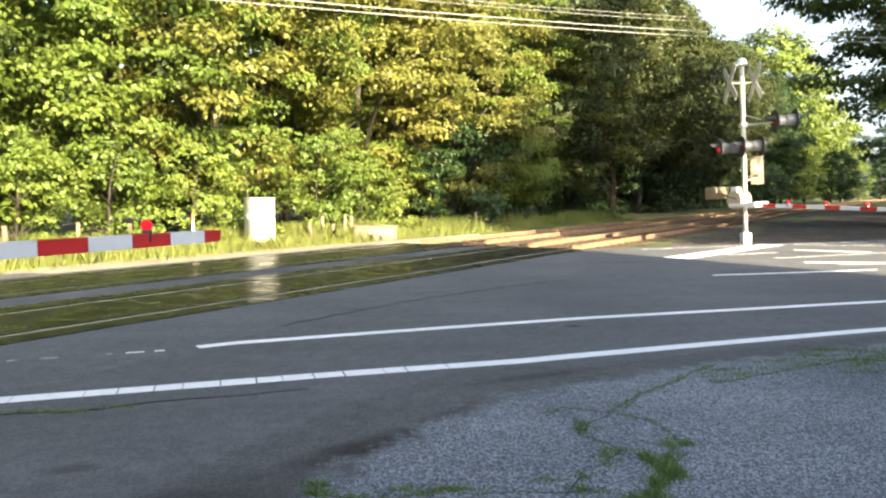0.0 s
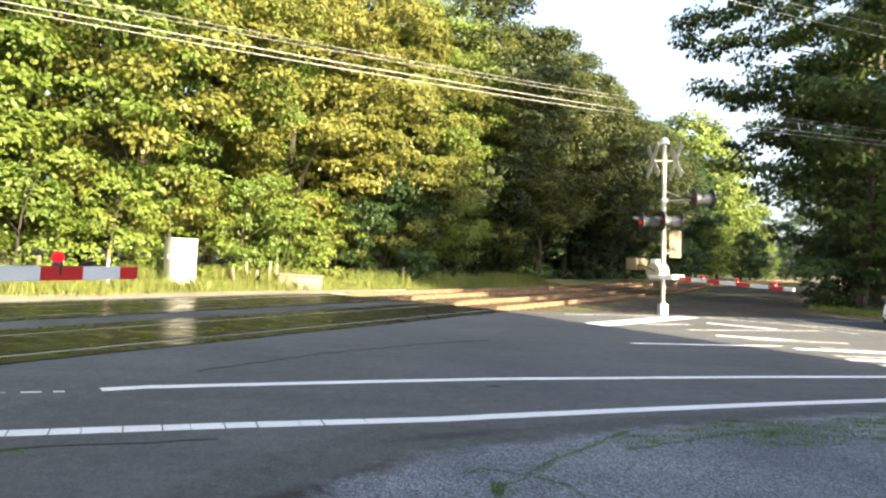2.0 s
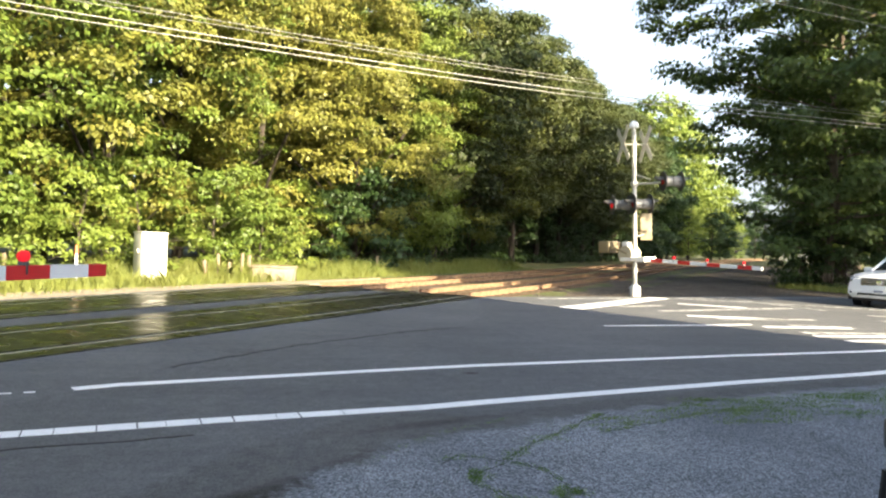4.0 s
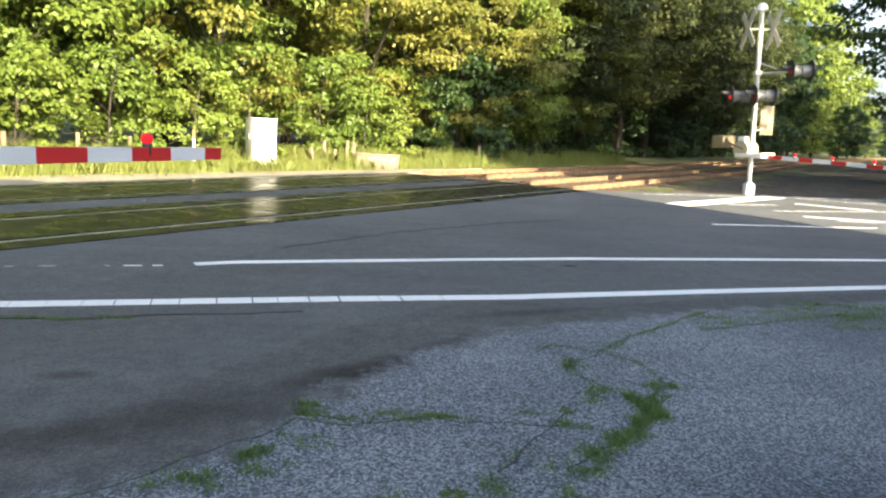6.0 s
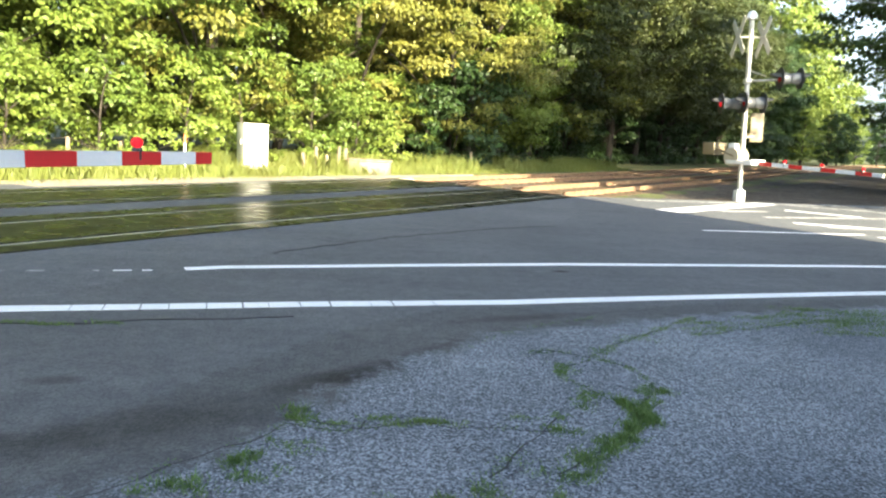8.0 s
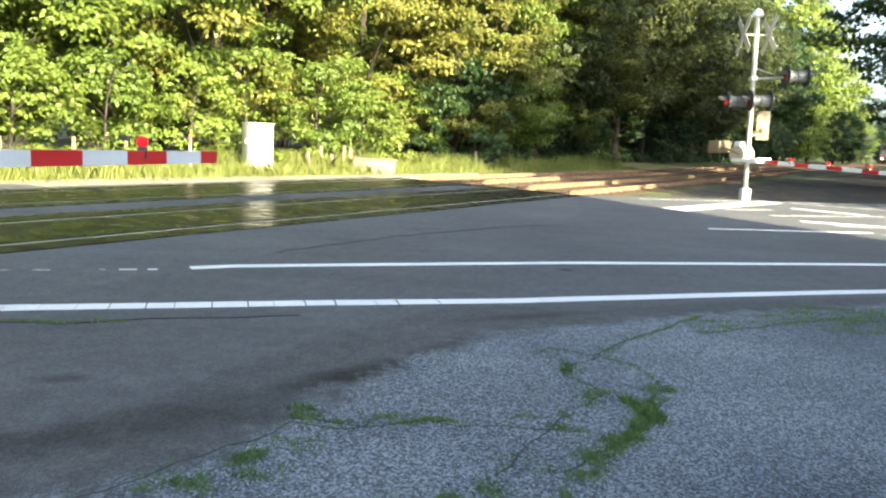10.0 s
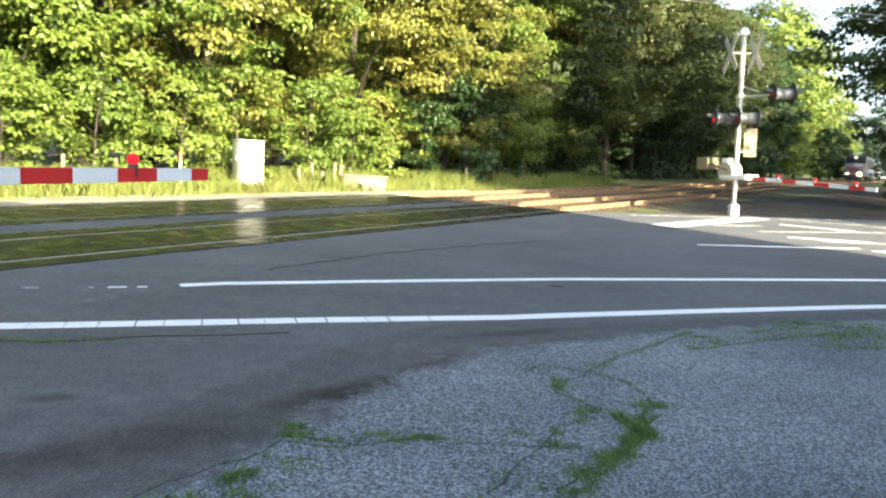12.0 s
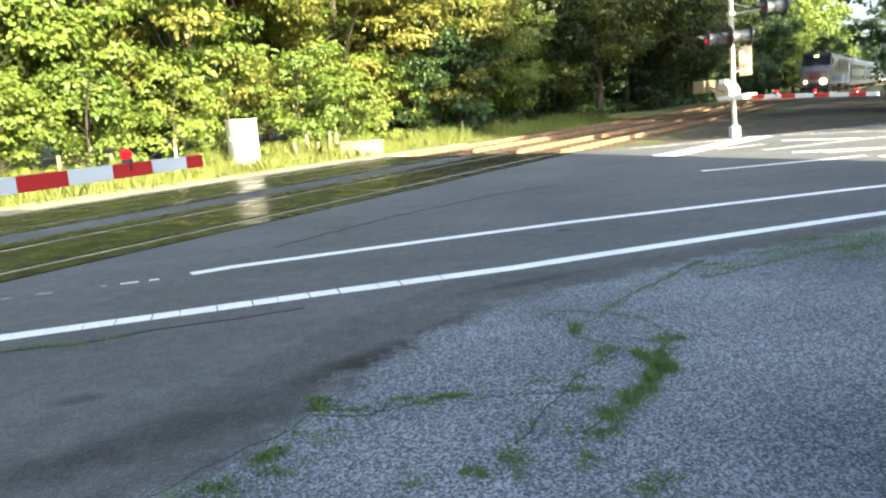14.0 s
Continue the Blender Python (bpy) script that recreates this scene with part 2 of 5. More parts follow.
SILVER = paint("galvanised_steel", (0.47, 0.45, 0.4), 0.5, 0.3, 0.3, (0.3, 0.28, 0.25), 5)
CROSSBUCK = paint("weathered_sign_white", (0.5, 0.48, 0.43), 0.6, 0.0, 0.5, (0.28, 0.25, 0.2), 4)
BLACK = paint("black_paint", (0.018, 0.018, 0.02), 0.4, 0.0, 0.3, (0.06, 0.055, 0.05), 5)
HOUSING = paint("grey_housing", (0.15, 0.15, 0.145), 0.5, 0.2, 0.3, (0.15, 0.14, 0.12), 5)
CREAM = paint("cream_enamel", (0.42, 0.37, 0.27), 0.5, 0.0, 0.4, (0.3, 0.25, 0.16), 4)
TAN = paint("tan_sheet_metal", (0.2, 0.158, 0.09), 0.6, 0.0, 0.35, (0.28, 0.2, 0.1), 4)
ARMWHITE = paint("arm_white_sheeting", (0.6, 0.63, 0.67), 0.35, 0.0, 0.1, (0.5, 0.5, 0.5), 4)
ARMRED = paint("arm_red_sheeting", (0.42, 0.009, 0.014), 0.35, 0.0, 0.15, (0.2, 0.02, 0.02), 4)
REDGLOW = glow("red_lamp_lit", (1.0, 0.02, 0.04), 0.12, (0.5, 0.01, 0.01))
REDDIM = paint("red_lamp_lens", (0.35, 0.015, 0.02), 0.15, 0.0, 0.1)
ORANGE = paint("orange_plastic", (0.75, 0.2, 0.06), 0.5, 0.0, 0.15)
CARWHITE = paint("white_car_paint", (0.8, 0.81, 0.82), 0.16, 0.0, 0.04, (0.6, 0.6, 0.6), 2, 0.6)
CHROME = paint("chrome", (0.8, 0.8, 0.82), 0.12, 1.0, 0.1)
TYRE = paint("tyre_rubber", (0.02, 0.02, 0.021), 0.85, 0.0, 0.3, (0.08, 0.07, 0.06), 6)
PLASTIC = paint("black_plastic", (0.012, 0.012, 0.013), 0.38, 0.0, 0.3, (0.035, 0.034, 0.033), 6)
GLASS = glass_material("dark_glass")
LENS = paint("headlamp_lens", (0.3, 0.32, 0.35), 0.08, 0.5, 0.05)
LOCOGREY = paint("locomotive_grey", (0.2, 0.19, 0.2), 0.45, 0.2, 0.35, (0.14, 0.12, 0.11), 1.5)
LOCOBLUE = paint("locomotive_blue", (0.06, 0.09, 0.2), 0.4, 0.0, 0.3, (0.1, 0.09, 0.09), 1.5)
LOCORED = paint("locomotive_red", (0.26, 0.07, 0.075), 0.45, 0.0, 0.3, (0.14, 0.08, 0.07), 1.5)
COACH = coach_material()
HEADLIGHT = glow("headlight_lit", (1.0, 0.6, 0.22), 7.0, (0.9, 0.85, 0.7))
MARKLIGHT = glow("number_board_lit", (1.0, 0.88, 0.5), 0.6, (0.9, 0.85, 0.7))
CABLE = paint("cable_sheath", (0.27, 0.265, 0.24), 0.45, 0.4, 0.2)
SIDING = paint("pale_siding", (0.7, 0.68, 0.62), 0.7, 0.0, 0.3, (0.4, 0.38, 0.33), 0.8)
ROOFING = paint("roof_shingle", (0.12, 0.11, 0.1), 0.9, 0.0, 0.4, (0.2, 0.18, 0.16), 2)
LEAF_GREEN = leaf_material("leaf_green", (0.037, 0.072, 0.012), (0.107, 0.164, 0.023), (0.23, 0.27, 0.044))
LEAF_YELLOW = leaf_material("leaf_yellow_green", (0.045, 0.072, 0.011), (0.122, 0.14, 0.022), (0.235, 0.212, 0.04))
# canopy leaves: the wood's shade is put into this darker green
LEAF_CANOPY_SHADE = leaf_material("leaf_shade_green", (0.018, 0.032, 0.009), (0.042, 0.062, 0.014), (0.096, 0.104, 0.024))
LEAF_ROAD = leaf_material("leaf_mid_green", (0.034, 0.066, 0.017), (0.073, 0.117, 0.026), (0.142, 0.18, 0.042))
# darker copy of the leaf green, with the wood's inner shade in its colour
LEAF_SHADE_TONE = leaf_material("leaf_shade_green", (0.011, 0.028, 0.008), (0.025, 0.052, 0.012), (0.050, 0.083, 0.019))
GRASS = leaf_material("grass_blades", (0.053, 0.090, 0.013), (0.128, 0.173, 0.026), (0.285, 0.285, 0.075))
WEED = leaf_material("weed_blades", (0.06, 0.13, 0.03), (0.12, 0.225, 0.055), (0.28, 0.34, 0.12))


# ---- mesh building ----
def finish(name, bm, material, smooth=False):
    me = bpy.data.meshes.new(name)
    bm.normal_update()
    bm.to_mesh(me)
    bm.free()
    me.materials.append(material)
    if smooth:
        me.shade_smooth()
        me.set_sharp_from_angle(angle=radians(38))
    return me


def part(name, bm, material, parent, label="", smooth=True):
    """One mesh object under a thing or a part (or on its own, if parent is None)."""
    ob = new(name, finish(name, bm, material, smooth) if isinstance(bm, bmesh.types.BMesh) else bm)
    if parent:
        ob.parent = parent
    return tagged(ob, label)


def thing(name, m, label, category, group="", kind=""):
    ob = new(name)
    ob.matrix_world = m
    ob.empty_display_size = 0.2
    return tagged(ob, label, category, group, kind)


def box(bm, size, at=(0, 0, 0), bevel=0.0, turn=None, segments=2):
    made = bmesh.ops.create_cube(bm, size=1.0)["verts"]
    bmesh.ops.scale(bm, vec=size, verts=made)
    if bevel:
        edges = list({e for v in made for e in v.link_edges})
        made = list({v for f in bmesh.ops.bevel(bm, geom=edges, offset=bevel, segments=segments, affect="EDGES", profile=0.5)["faces"] for v in f.verts} | {v for v in made if v.is_valid})
    if turn is not None:
        bmesh.ops.transform(bm, matrix=turn.to_4x4(), verts=made)
    bmesh.ops.translate(bm, vec=at, verts=made)
    return made


def rod(bm, a, b, r0, r1=None, sides=12, caps=True):
    a, b = Vector(a), Vector(b)
    r1 = r0 if r1 is None else r1
    made = bmesh.ops.create_cone(bm, cap_ends=caps, segments=sides, radius1=r0, radius2=r1, depth=(b - a).length)["verts"]
    turn = (b - a).to_track_quat("Z", "Y").to_matrix().to_4x4()
    bmesh.ops.transform(bm, matrix=Matrix.Translation((a + b) / 2) @ turn, verts=made)
    return made


def lathe(bm, profile, sides=20, m=None):
    """A turned shape round z from (radius, height) pairs."""
    rings = []
    for r, z in profile:
        rings.append([bm.verts.new((r * math.cos(2 * math.pi * k / sides), r * math.sin(2 * math.pi * k / sides), z)) for k in range(sides)])
    for lo, hi in zip(rings, rings[1:]):
        for k in range(sides):
            bm.faces.new((lo[k], lo[(k + 1) % sides], hi[(k + 1) % sides], hi[k]))
    made = [v for ring in rings for v in ring]
    if m is not None:
        bmesh.ops.transform(bm, matrix=m, verts=made)
    return made


def prism(bm, outline, z0, z1):
    lo = [bm.verts.new((x, y, z0)) for x, y in outline]
    hi = [bm.verts.new((x, y, z1)) for x, y in outline]
    bm.faces.new(hi)
    bm.faces.new(lo[::-1])
    for k in range(len(lo)):
        j = (k + 1) % len(lo)
        bm.faces.new((lo[k], lo[j], hi[j], hi[k]))


def slab(name, outline, z0, z1, material, label="", category="", kind="structure"):
    bm = bmesh.new()
    prism(bm, [(p[0], p[1]) for p in outline], z0, z1)
    bmesh.ops.recalc_face_normals(bm, faces=bm.faces)
    return tagged(part(name, bm, material, None, smooth=False), label, category, "", kind)


def ribbon(bm, points, width, z0, z1):
    """A low strip along points of the plan."""
    pts = [Vector((p[0], p[1])) for p in points]
    left, right = [], []
    for k, p in enumerate(pts):
        d = (pts[min(k + 1, len(pts) - 1)] - pts[max(k - 1, 0)]).normalized()
        side = Vector((-d.y, d.x)) * width / 2
        left.append(p + side), right.append(p - side)
    prism(bm, [tuple(p) for p in right + left[::-1]], z0, z1)


def tris_mesh(name, co, faces_per, material):
    """A mesh from an array of corners, faces_per corners a face, none shared."""
    me = bpy.data.meshes.new(name)
    count = len(co) // faces_per
    me.vertices.add(len(co))
    me.vertices.foreach_set("co", np.ascontiguousarray(co, dtype=np.float32).ravel())
    me.loops.add(len(co))
    me.loops.foreach_set("vertex_index", np.arange(len(co), dtype=np.int32))
    me.polygons.add(count)
    me.polygons.foreach_set("loop_start", np.arange(0, len(co), faces_per, dtype=np.int32))
    me.update(calc_edges=True)
    me.validate()
    me.materials.append(material)
    return me


# ---- ground, road ----
bm = bmesh.new()
GRID = 60
rows = [[bm.verts.new((x, y, -0.06 + (0.05 * noise.noise((x * 0.07, y * 0.07, 0)) if max(abs(x), abs(y)) > 20 else 0)))
         for x in np.linspace(-700, 700, GRID)] for y in np.linspace(-500, 900, GRID)]
for a, b in zip(rows, rows[1:]):
    for k in range(GRID - 1):
        bm.faces.new((a[k], a[k + 1], b[k + 1], b[k]))
tagged(part("ground", bm, SOIL, None), "grassy brown soil reaching to the woods", "ground", "", "structure")


def ragged(points, amount, step, seed):
    rng, out = random.Random(seed), []
    for a, b in zip(points, points[1:]):
        a, b = Vector(a), Vector(b)
        k = max(1, int((b - a).length / step))
        d = (b - a).normalized()
        for i in range(k):
            p = a.lerp(b, i / k) + Vector((-d.y, d.x)) * rng.uniform(-amount, amount)
            out.append((p.x, p.y))
    return out + [tuple(points[-1])]


FAR_Q = 15.7
road_outline = [on_road(-90, -26), on_road(110, -26)] + [Vector((*p, 0)) for p in ragged([on_road(110, FAR_Q)[:2], on_road(9, FAR_Q)[:2]], 0.05, 0.6, 3)] + [on_track(16.7, 6.9), on_track(16.0, 9.5), on_track(15.4, 12.9)] \
    + [Vector((*p, 0)) for p in ragged([on_track(13.4, 12.75)[:2], on_track(6.5, 12.75)[:2], on_road(-3, 14.4)[:2], on_road(-90, 14.4)[:2]], 0.06, 0.5, 4)]
slab("road", road_outline, -0.3, 0.0, ASPHALT, "dark grey worn asphalt road beside the tracks", "road")

# old pavement of the lot: its tar skin wears away to bare stones towards the road
edge = ragged([(-1.9, 1.2), (-1.04, 2.35), (-0.6, 2.7), (-0.33, 3.25), (0.2, 4.05), (0.7, 4.6), (1.22, 4.98), (2.37, 5.5), (4.15, 6.05), (6.4, 6.65), (9.5, 7.5), (14, 8.7), (30, 13)], 0.05, 0.16, 5)


def inside_edge(x, y):
    """Metres from the ragged edge, positive on the lot's side."""
    best, sign = 1e9, 1
    for a, b in zip(EDGE_PTS, EDGE_PTS[1:]):
        dx, dy = b[0] - a[0], b[1] - a[1]
        t = max(0.0, min(1.0, ((x - a[0]) * dx + (y - a[1]) * dy) / (dx * dx + dy * dy)))
        d = math.hypot(x - a[0] - t * dx, y - a[1] - t * dy)
        if d < best:
            best, sign = d, 1 if dx * (y - a[1]) - dy * (x - a[0]) < 0 else -1
    return best * sign


EDGE_PTS = [(-9, -9), (-1.9, 1.2), (-1.04, 2.35), (-0.6, 2.7), (-0.33, 3.25), (0.2, 4.05), (0.7, 4.6), (1.22, 4.98), (2.37, 5.5), (4.15, 6.05), (6.4, 6.65), (9.5, 7.5), (14, 8.7), (45, 17)]
xs = np.concatenate([np.linspace(-9, -2.1, 40), np.arange(-2.0, 6.0, 0.09), np.linspace(6.1, 12, 30), np.linspace(13, 34, 15)])
ys = np.concatenate([np.linspace(-16, 0.1, 70), np.arange(0.2, 1.8, 0.2), np.arange(1.9, 6.6, 0.09), np.linspace(6.7, 16, 30)])
bm = bmesh.new()
stone_layer = bm.verts.layers.float.new("bare")
grid = {}
for ix, x in enumerate(xs):
    for iy, y in enumerate(ys):
        d = inside_edge(x, y)
        margin = 0.75 if x < 0.5 else max(0.26, 0.75 - 0.5 * (x - 0.5))
        if d > -margin:
            v = bm.verts.new((x, y, 0.001 + 0.008 * max(0.0, min(1.0, (d + margin) / 0.6))))
            v[stone_layer] = max(0.0, min(1.0, (d + margin * 0.57) / (0.5 + margin * 0.75)))
            grid[ix, iy] = v
for (ix, iy), v in grid.items():
    c = [grid.get(k) for k in ((ix, iy), (ix + 1, iy), (ix + 1, iy + 1), (ix, iy + 1))]
    if all(c):
        bm.faces.new(c)
tagged(part("pavement", bm, CHIP, None), "grey old pavement with exposed stones and cracks", "pavement", "", "structure")

# loose stones that spill over the ragged edge
rng = np.random.default_rng(4)
stones = []
for a, b in zip(edge[:120], edge[1:121]):
    for _ in range(9):
        t, o = rng.random(), abs(rng.normal(0, 0.16))
        d = np.subtract(b, a)
        d = d / (np.hypot(*d) + 1e-6)
        c = np.array([a[0] + t * (b[0] - a[0]) - d[1] * o, a[1] + t * (b[1] - a[1]) + d[0] * o, 0.0])
        r = rng.uniform(0.003, 0.009)
        top = c + [rng.uniform(-r, r) * 0.4, rng.uniform(-r, r) * 0.4, r]
        ring = [c + [r * math.cos(k * 2.1 + t), r * math.sin(k * 2.1 + t), 0] for k in range(3)]
        for k in range(3):
            stones += [ring[k], ring[(k + 1) % 3], top]
part("gravel", tris_mesh("gravel", np.array(stones), 3, CHIP), None, None)
tagged(bpy.data.objects["gravel"], "loose grey stone chips along the pavement edge", "gravel", "", "stuff")


def road_line(points, width, material, label, z=0.0052):
    bm = bmesh.new()
    ribbon(bm, points, width, 0.0005, z)
    bmesh.ops.recalc_face_normals(bm, faces=bm.faces)
    return tagged(part("road_line", bm, material, None, smooth=False), label, "road marking", "painted road lines", "structure")


# near edge line: short painted pieces with cracks between them, then one long run
def along(points, a, b):
    """Part of a polyline between two lengths."""
    pts, out, run = [Vector(p) for p in points], [], 0.0
    for p, q in zip(pts, pts[1:]):
        L = (q - p).length
        lo, hi = max(a, run), min(b, run + L)
        if hi > lo:
            out += [tuple(p.lerp(q, (lo - run) / L)), tuple(p.lerp(q, (hi - run) / L))]
        run += L
    return [p for k, p in enumerate(out) if k == 0 or math.dist(p, out[k - 1]) > 1e-4]


NEAR = [(-9.0, 3.2), (-5.0, 4.2), (-2.54, 4.79), (-1.52, 5.03), (-0.53, 5.27), (0.44, 5.48), (1.0, 5.60), (1.49, 5.75), (2.88, 6.14), (4.51, 6.58), (6.39, 7.03), (7.21, 7.28), (12, 8.5), (30, 13.2)]
rnd = random.Random(8)
bm = bmesh.new()
total = sum((Vector(q) - Vector(p)).length for p, q in zip(NEAR, NEAR[1:]))
s = 0.0
while s < total:
    piece = rnd.uniform(0.17, 0.33) if s < 9.4 else rnd.uniform(0.4, 0.9) if s < 12.5 else rnd.uniform(1.5, 4.0)
    run = along(NEAR, s, s + piece - rnd.uniform(0.005, 0.014))
    if len(run) > 1:
        ribbon(bm, run, 0.148 + rnd.uniform(-0.006, 0.006), 0.0005, 0.005)
    s += piece
bmesh.ops.recalc_face_normals(bm, faces=bm.faces)
tagged(part("road_line", bm, LINE, None, smooth=False), "white painted edge line, cracked across in places", "road marking", "painted road lines", "structure")
road_line([(-1.80, 6.37), (-1.68, 6.43), (-1.48, 6.53), (-0.68, 6.77), (0.6, 7.15), (1.91, 7.52), (3.8, 7.93), (5.66, 8.33), (7.94, 8.75), (8.8, 8.95), (14, 10.1), (30, 14.2)], 0.12, LINE, "white painted lane line with a pointed end")
x = -3.9
while x < -1.95:
    if not -2.95 < x < -2.72:
        L = rnd.uniform(0.05, 0.16)
        road_line([(x, 5.77 + 0.256 * (x + 3.9)), (x + L, 5.77 + 0.256 * (x + L + 3.9))], rnd.uniform(0.025, 0.06), LINE if rnd.random() < 0.4 else WORN, "last flakes of a worn white line")
    x += rnd.uniform(0.12, 0.26)
road_line([(5.19, 11.45), (7.57, 11.86), (8.4, 12.02)], 0.065, LINE, "thin white painted line")
road_line([(5.85, 14.72), (10.0, 18.45)], 0.55, LINE, "broad white stop bar along the tracks")
road_line([(10.4, 18.35), (12.3, 17.6), (13.7, 16.74), (15.3, 15.6), (17.5, 14.2)], 0.2, WORN, "white painted line across the road")
road_line([(6.0, 17.25), (9.2, 18.2), (14, 19.45), (40, 26.4)], 0.12, WORN, "worn white edge line")
for q, x0, x1, rise, worn in ((9.82, 8.6, 9.95, 0.12, 0), (10.44, 8.5, 10.3, 0.0, 0), (10.86, 8.6, 10.3, -0.02, 1), (11.68, 8.45, 10.2, -0.08, 0), (12.05, 9.2, 10.4, -0.3, 1), (13.0, 8.3, 10.6, 0.1, 1), (13.5, 7.95, 10.0, -0.45, 0), (14.45, 7.85, 12.2, 1.45, 1), (15.4, 7.3, 8.7, 0.55, 1), (16.6, 9.5, 10.8, -0.95, 0)):
    road_line([(x0, q), (x1, q + rise)], 0.17 + rnd.uniform(-0.04, 0.05), WORN if worn else LINE, "white crosswalk bar, partly worn")
road_line([(12.4, 18.1), (12.5, 16.9), (12.78, 15.4)], 0.14, WORN, "worn white bar across the road")
road_line([(13.0, 14.2), (14.6, 13.95)], 0.24, WORN, "white crosswalk bar, partly worn")
road_line([(12.2, 13.0), (13.8, 13.0)], 0.24, WORN, "white crosswalk bar, partly worn")

slab("road_patch", ragged([(-5.0, 4.45), (-3.6, 4.75), (-2.6, 5.1), (-2.1, 5.75), (-1.75, 6.33), (-1.2, 7.4), (0.0, 8.9), (1.5, 10.3), (2.6, 11.0), (3.6, 13.4)], 0.05, 0.25, 9) + [tuple(on_track(16, 6.84)[:2]), tuple(on_track(0.4, 6.84)[:2])], -0.05, 0.0022, OLD_ASPHALT, "paler old asphalt strip beside the crossing", "road")

# dark seams and patches in the asphalt
TAR = paint("tar_seam", (0.018, 0.018, 0.019), 0.6, 0.0, 0.3, (0.05, 0.05, 0.05), 6)


def wander(points, seed, amount=0.05, step=0.15):
    return ragged(points, amount, step, seed)


def seam(points, width, seed, label="dark crack in the asphalt", z=0.0045):
    bm = bmesh.new()
    pts = wander(points, seed, max(0.018, width * 1.2), 0.11)
    for a, b in zip(pts, pts[1:]):
        if a != b:
            ribbon(bm, [a, b], width * random.uniform(0.5, 1.3), 0.0003, z)
    bmesh.ops.recalc_face_normals(bm, faces=bm.faces)
    return tagged(part("crack", bm, TAR, None, smooth=False), label, "crack", "pavement cracks", "structure")


seam([(-1.2, 7.4), (0.0, 8.9), (1.5, 10.3), (2.6, 11.0)], 0.035, 1)
seam([(-3.4, 4.25), (-2.37, 4.45), (-1.89, 4.52), (-1.42, 4.69), (-0.64, 4.89)], 0.02, 2)
CRACKS = [
    [(1.27, 4.16), (1.44, 4.36), (1.59, 4.55), (1.86, 4.76), (2.18, 5.1), (2.49, 5.36)],
    [(0.86, 4.13), (0.99, 4.28), (1.13, 4.24), (1.27, 4.16)],
    [(2.19, 4.77), (2.68, 5.0), (3.16, 5.23), (3.64, 5.39), (4.0, 5.31)],
    [(1.26, 4.13), (1.03, 3.96), (0.99, 3.79), (1.08, 3.65), (1.15, 3.53), (1.01, 3.37)],
    [(1.31, 4.12), (1.45, 4.01), (1.49, 3.86), (1.48, 3.62), (1.29, 3.34), (1.14, 3.02), (1.02, 2.9), (0.87, 2.77), (0.71, 2.61)],
]
BARE_CRACKS = [
    [(-0.43, 3.08), (-0.2, 3.02), (-0.08, 3.0), (0.2, 3.09), (0.33, 3.05), (0.53, 3.04), (0.79, 3.03)],
    [(-0.08, 3.09), (-0.08, 3.0), (-0.17, 2.96), (-0.41, 3.03), (-0.54, 2.84), (-0.79, 2.62), (-0.87, 2.5), (-1.1, 2.3)],
    [(0.84, 3.2), (0.7, 2.99), (0.57, 2.76), (0.43, 2.57)],
    [(0.49, 4.24), (0.7, 4.49), (0.93, 4.77), (1.31, 5.01), (1.63, 5.22)],
    [(3.45, 5.87), (3.55, 5.73), (3.86, 5.82)],
]
for k, c in enumerate(CRACKS + BARE_CRACKS[:3]):
    seam(c, 0.0085, 20 + k, "thin crack with weeds in the old pavement", 0.0105)

# ---- tracks ----
GAUGE, NEAR_TRACK, FAR_TRACK = 1.435, 8.0, 11.2
END_S = 16.6


def track_point(s, n):
    """A point beside the crossing, and further out on the gentle bend that the line takes."""
    k = max(0.0, min(1.0, (s - 28) / 55))
    bend = (0.9 - 0.0213 * (s - 88.3)) * k * k * (3 - 2 * k) - (max(0.0, s - 186) ** 2) / 840
    return TD * s + TN * (n + bend)


def rail_mesh(name, n, s0, s1, material, top, half, height):
    bm = bmesh.new()
    steps = [s0 + (s1 - s0) * k / 90 for k in range(91)]
    shape = ((-half * 2.1, -height), (-half * 2.1, -height + 0.02), (-0.012, -height + 0.035), (-0.012, -0.045), (-half, -0.035), (-half, 0), (half, 0), (half, -0.035), (0.012, -0.045), (0.012, -height + 0.035), (half * 2.1, -height + 0.02), (half * 2.1, -height))
    rings = []
    for s in steps:
        p = track_point(s, n)
        rings.append([bm.verts.new(p + TN * o + Vector((0, 0, top + z))) for o, z in shape])
    for a, b in zip(rings, rings[1:]):
        for k in range(len(shape)):
            j = (k + 1) % len(shape)
            bm.faces.new((a[k], b[k], b[j], a[j]))
    bmesh.ops.recalc_face_normals(bm, faces=bm.faces)
    return bm


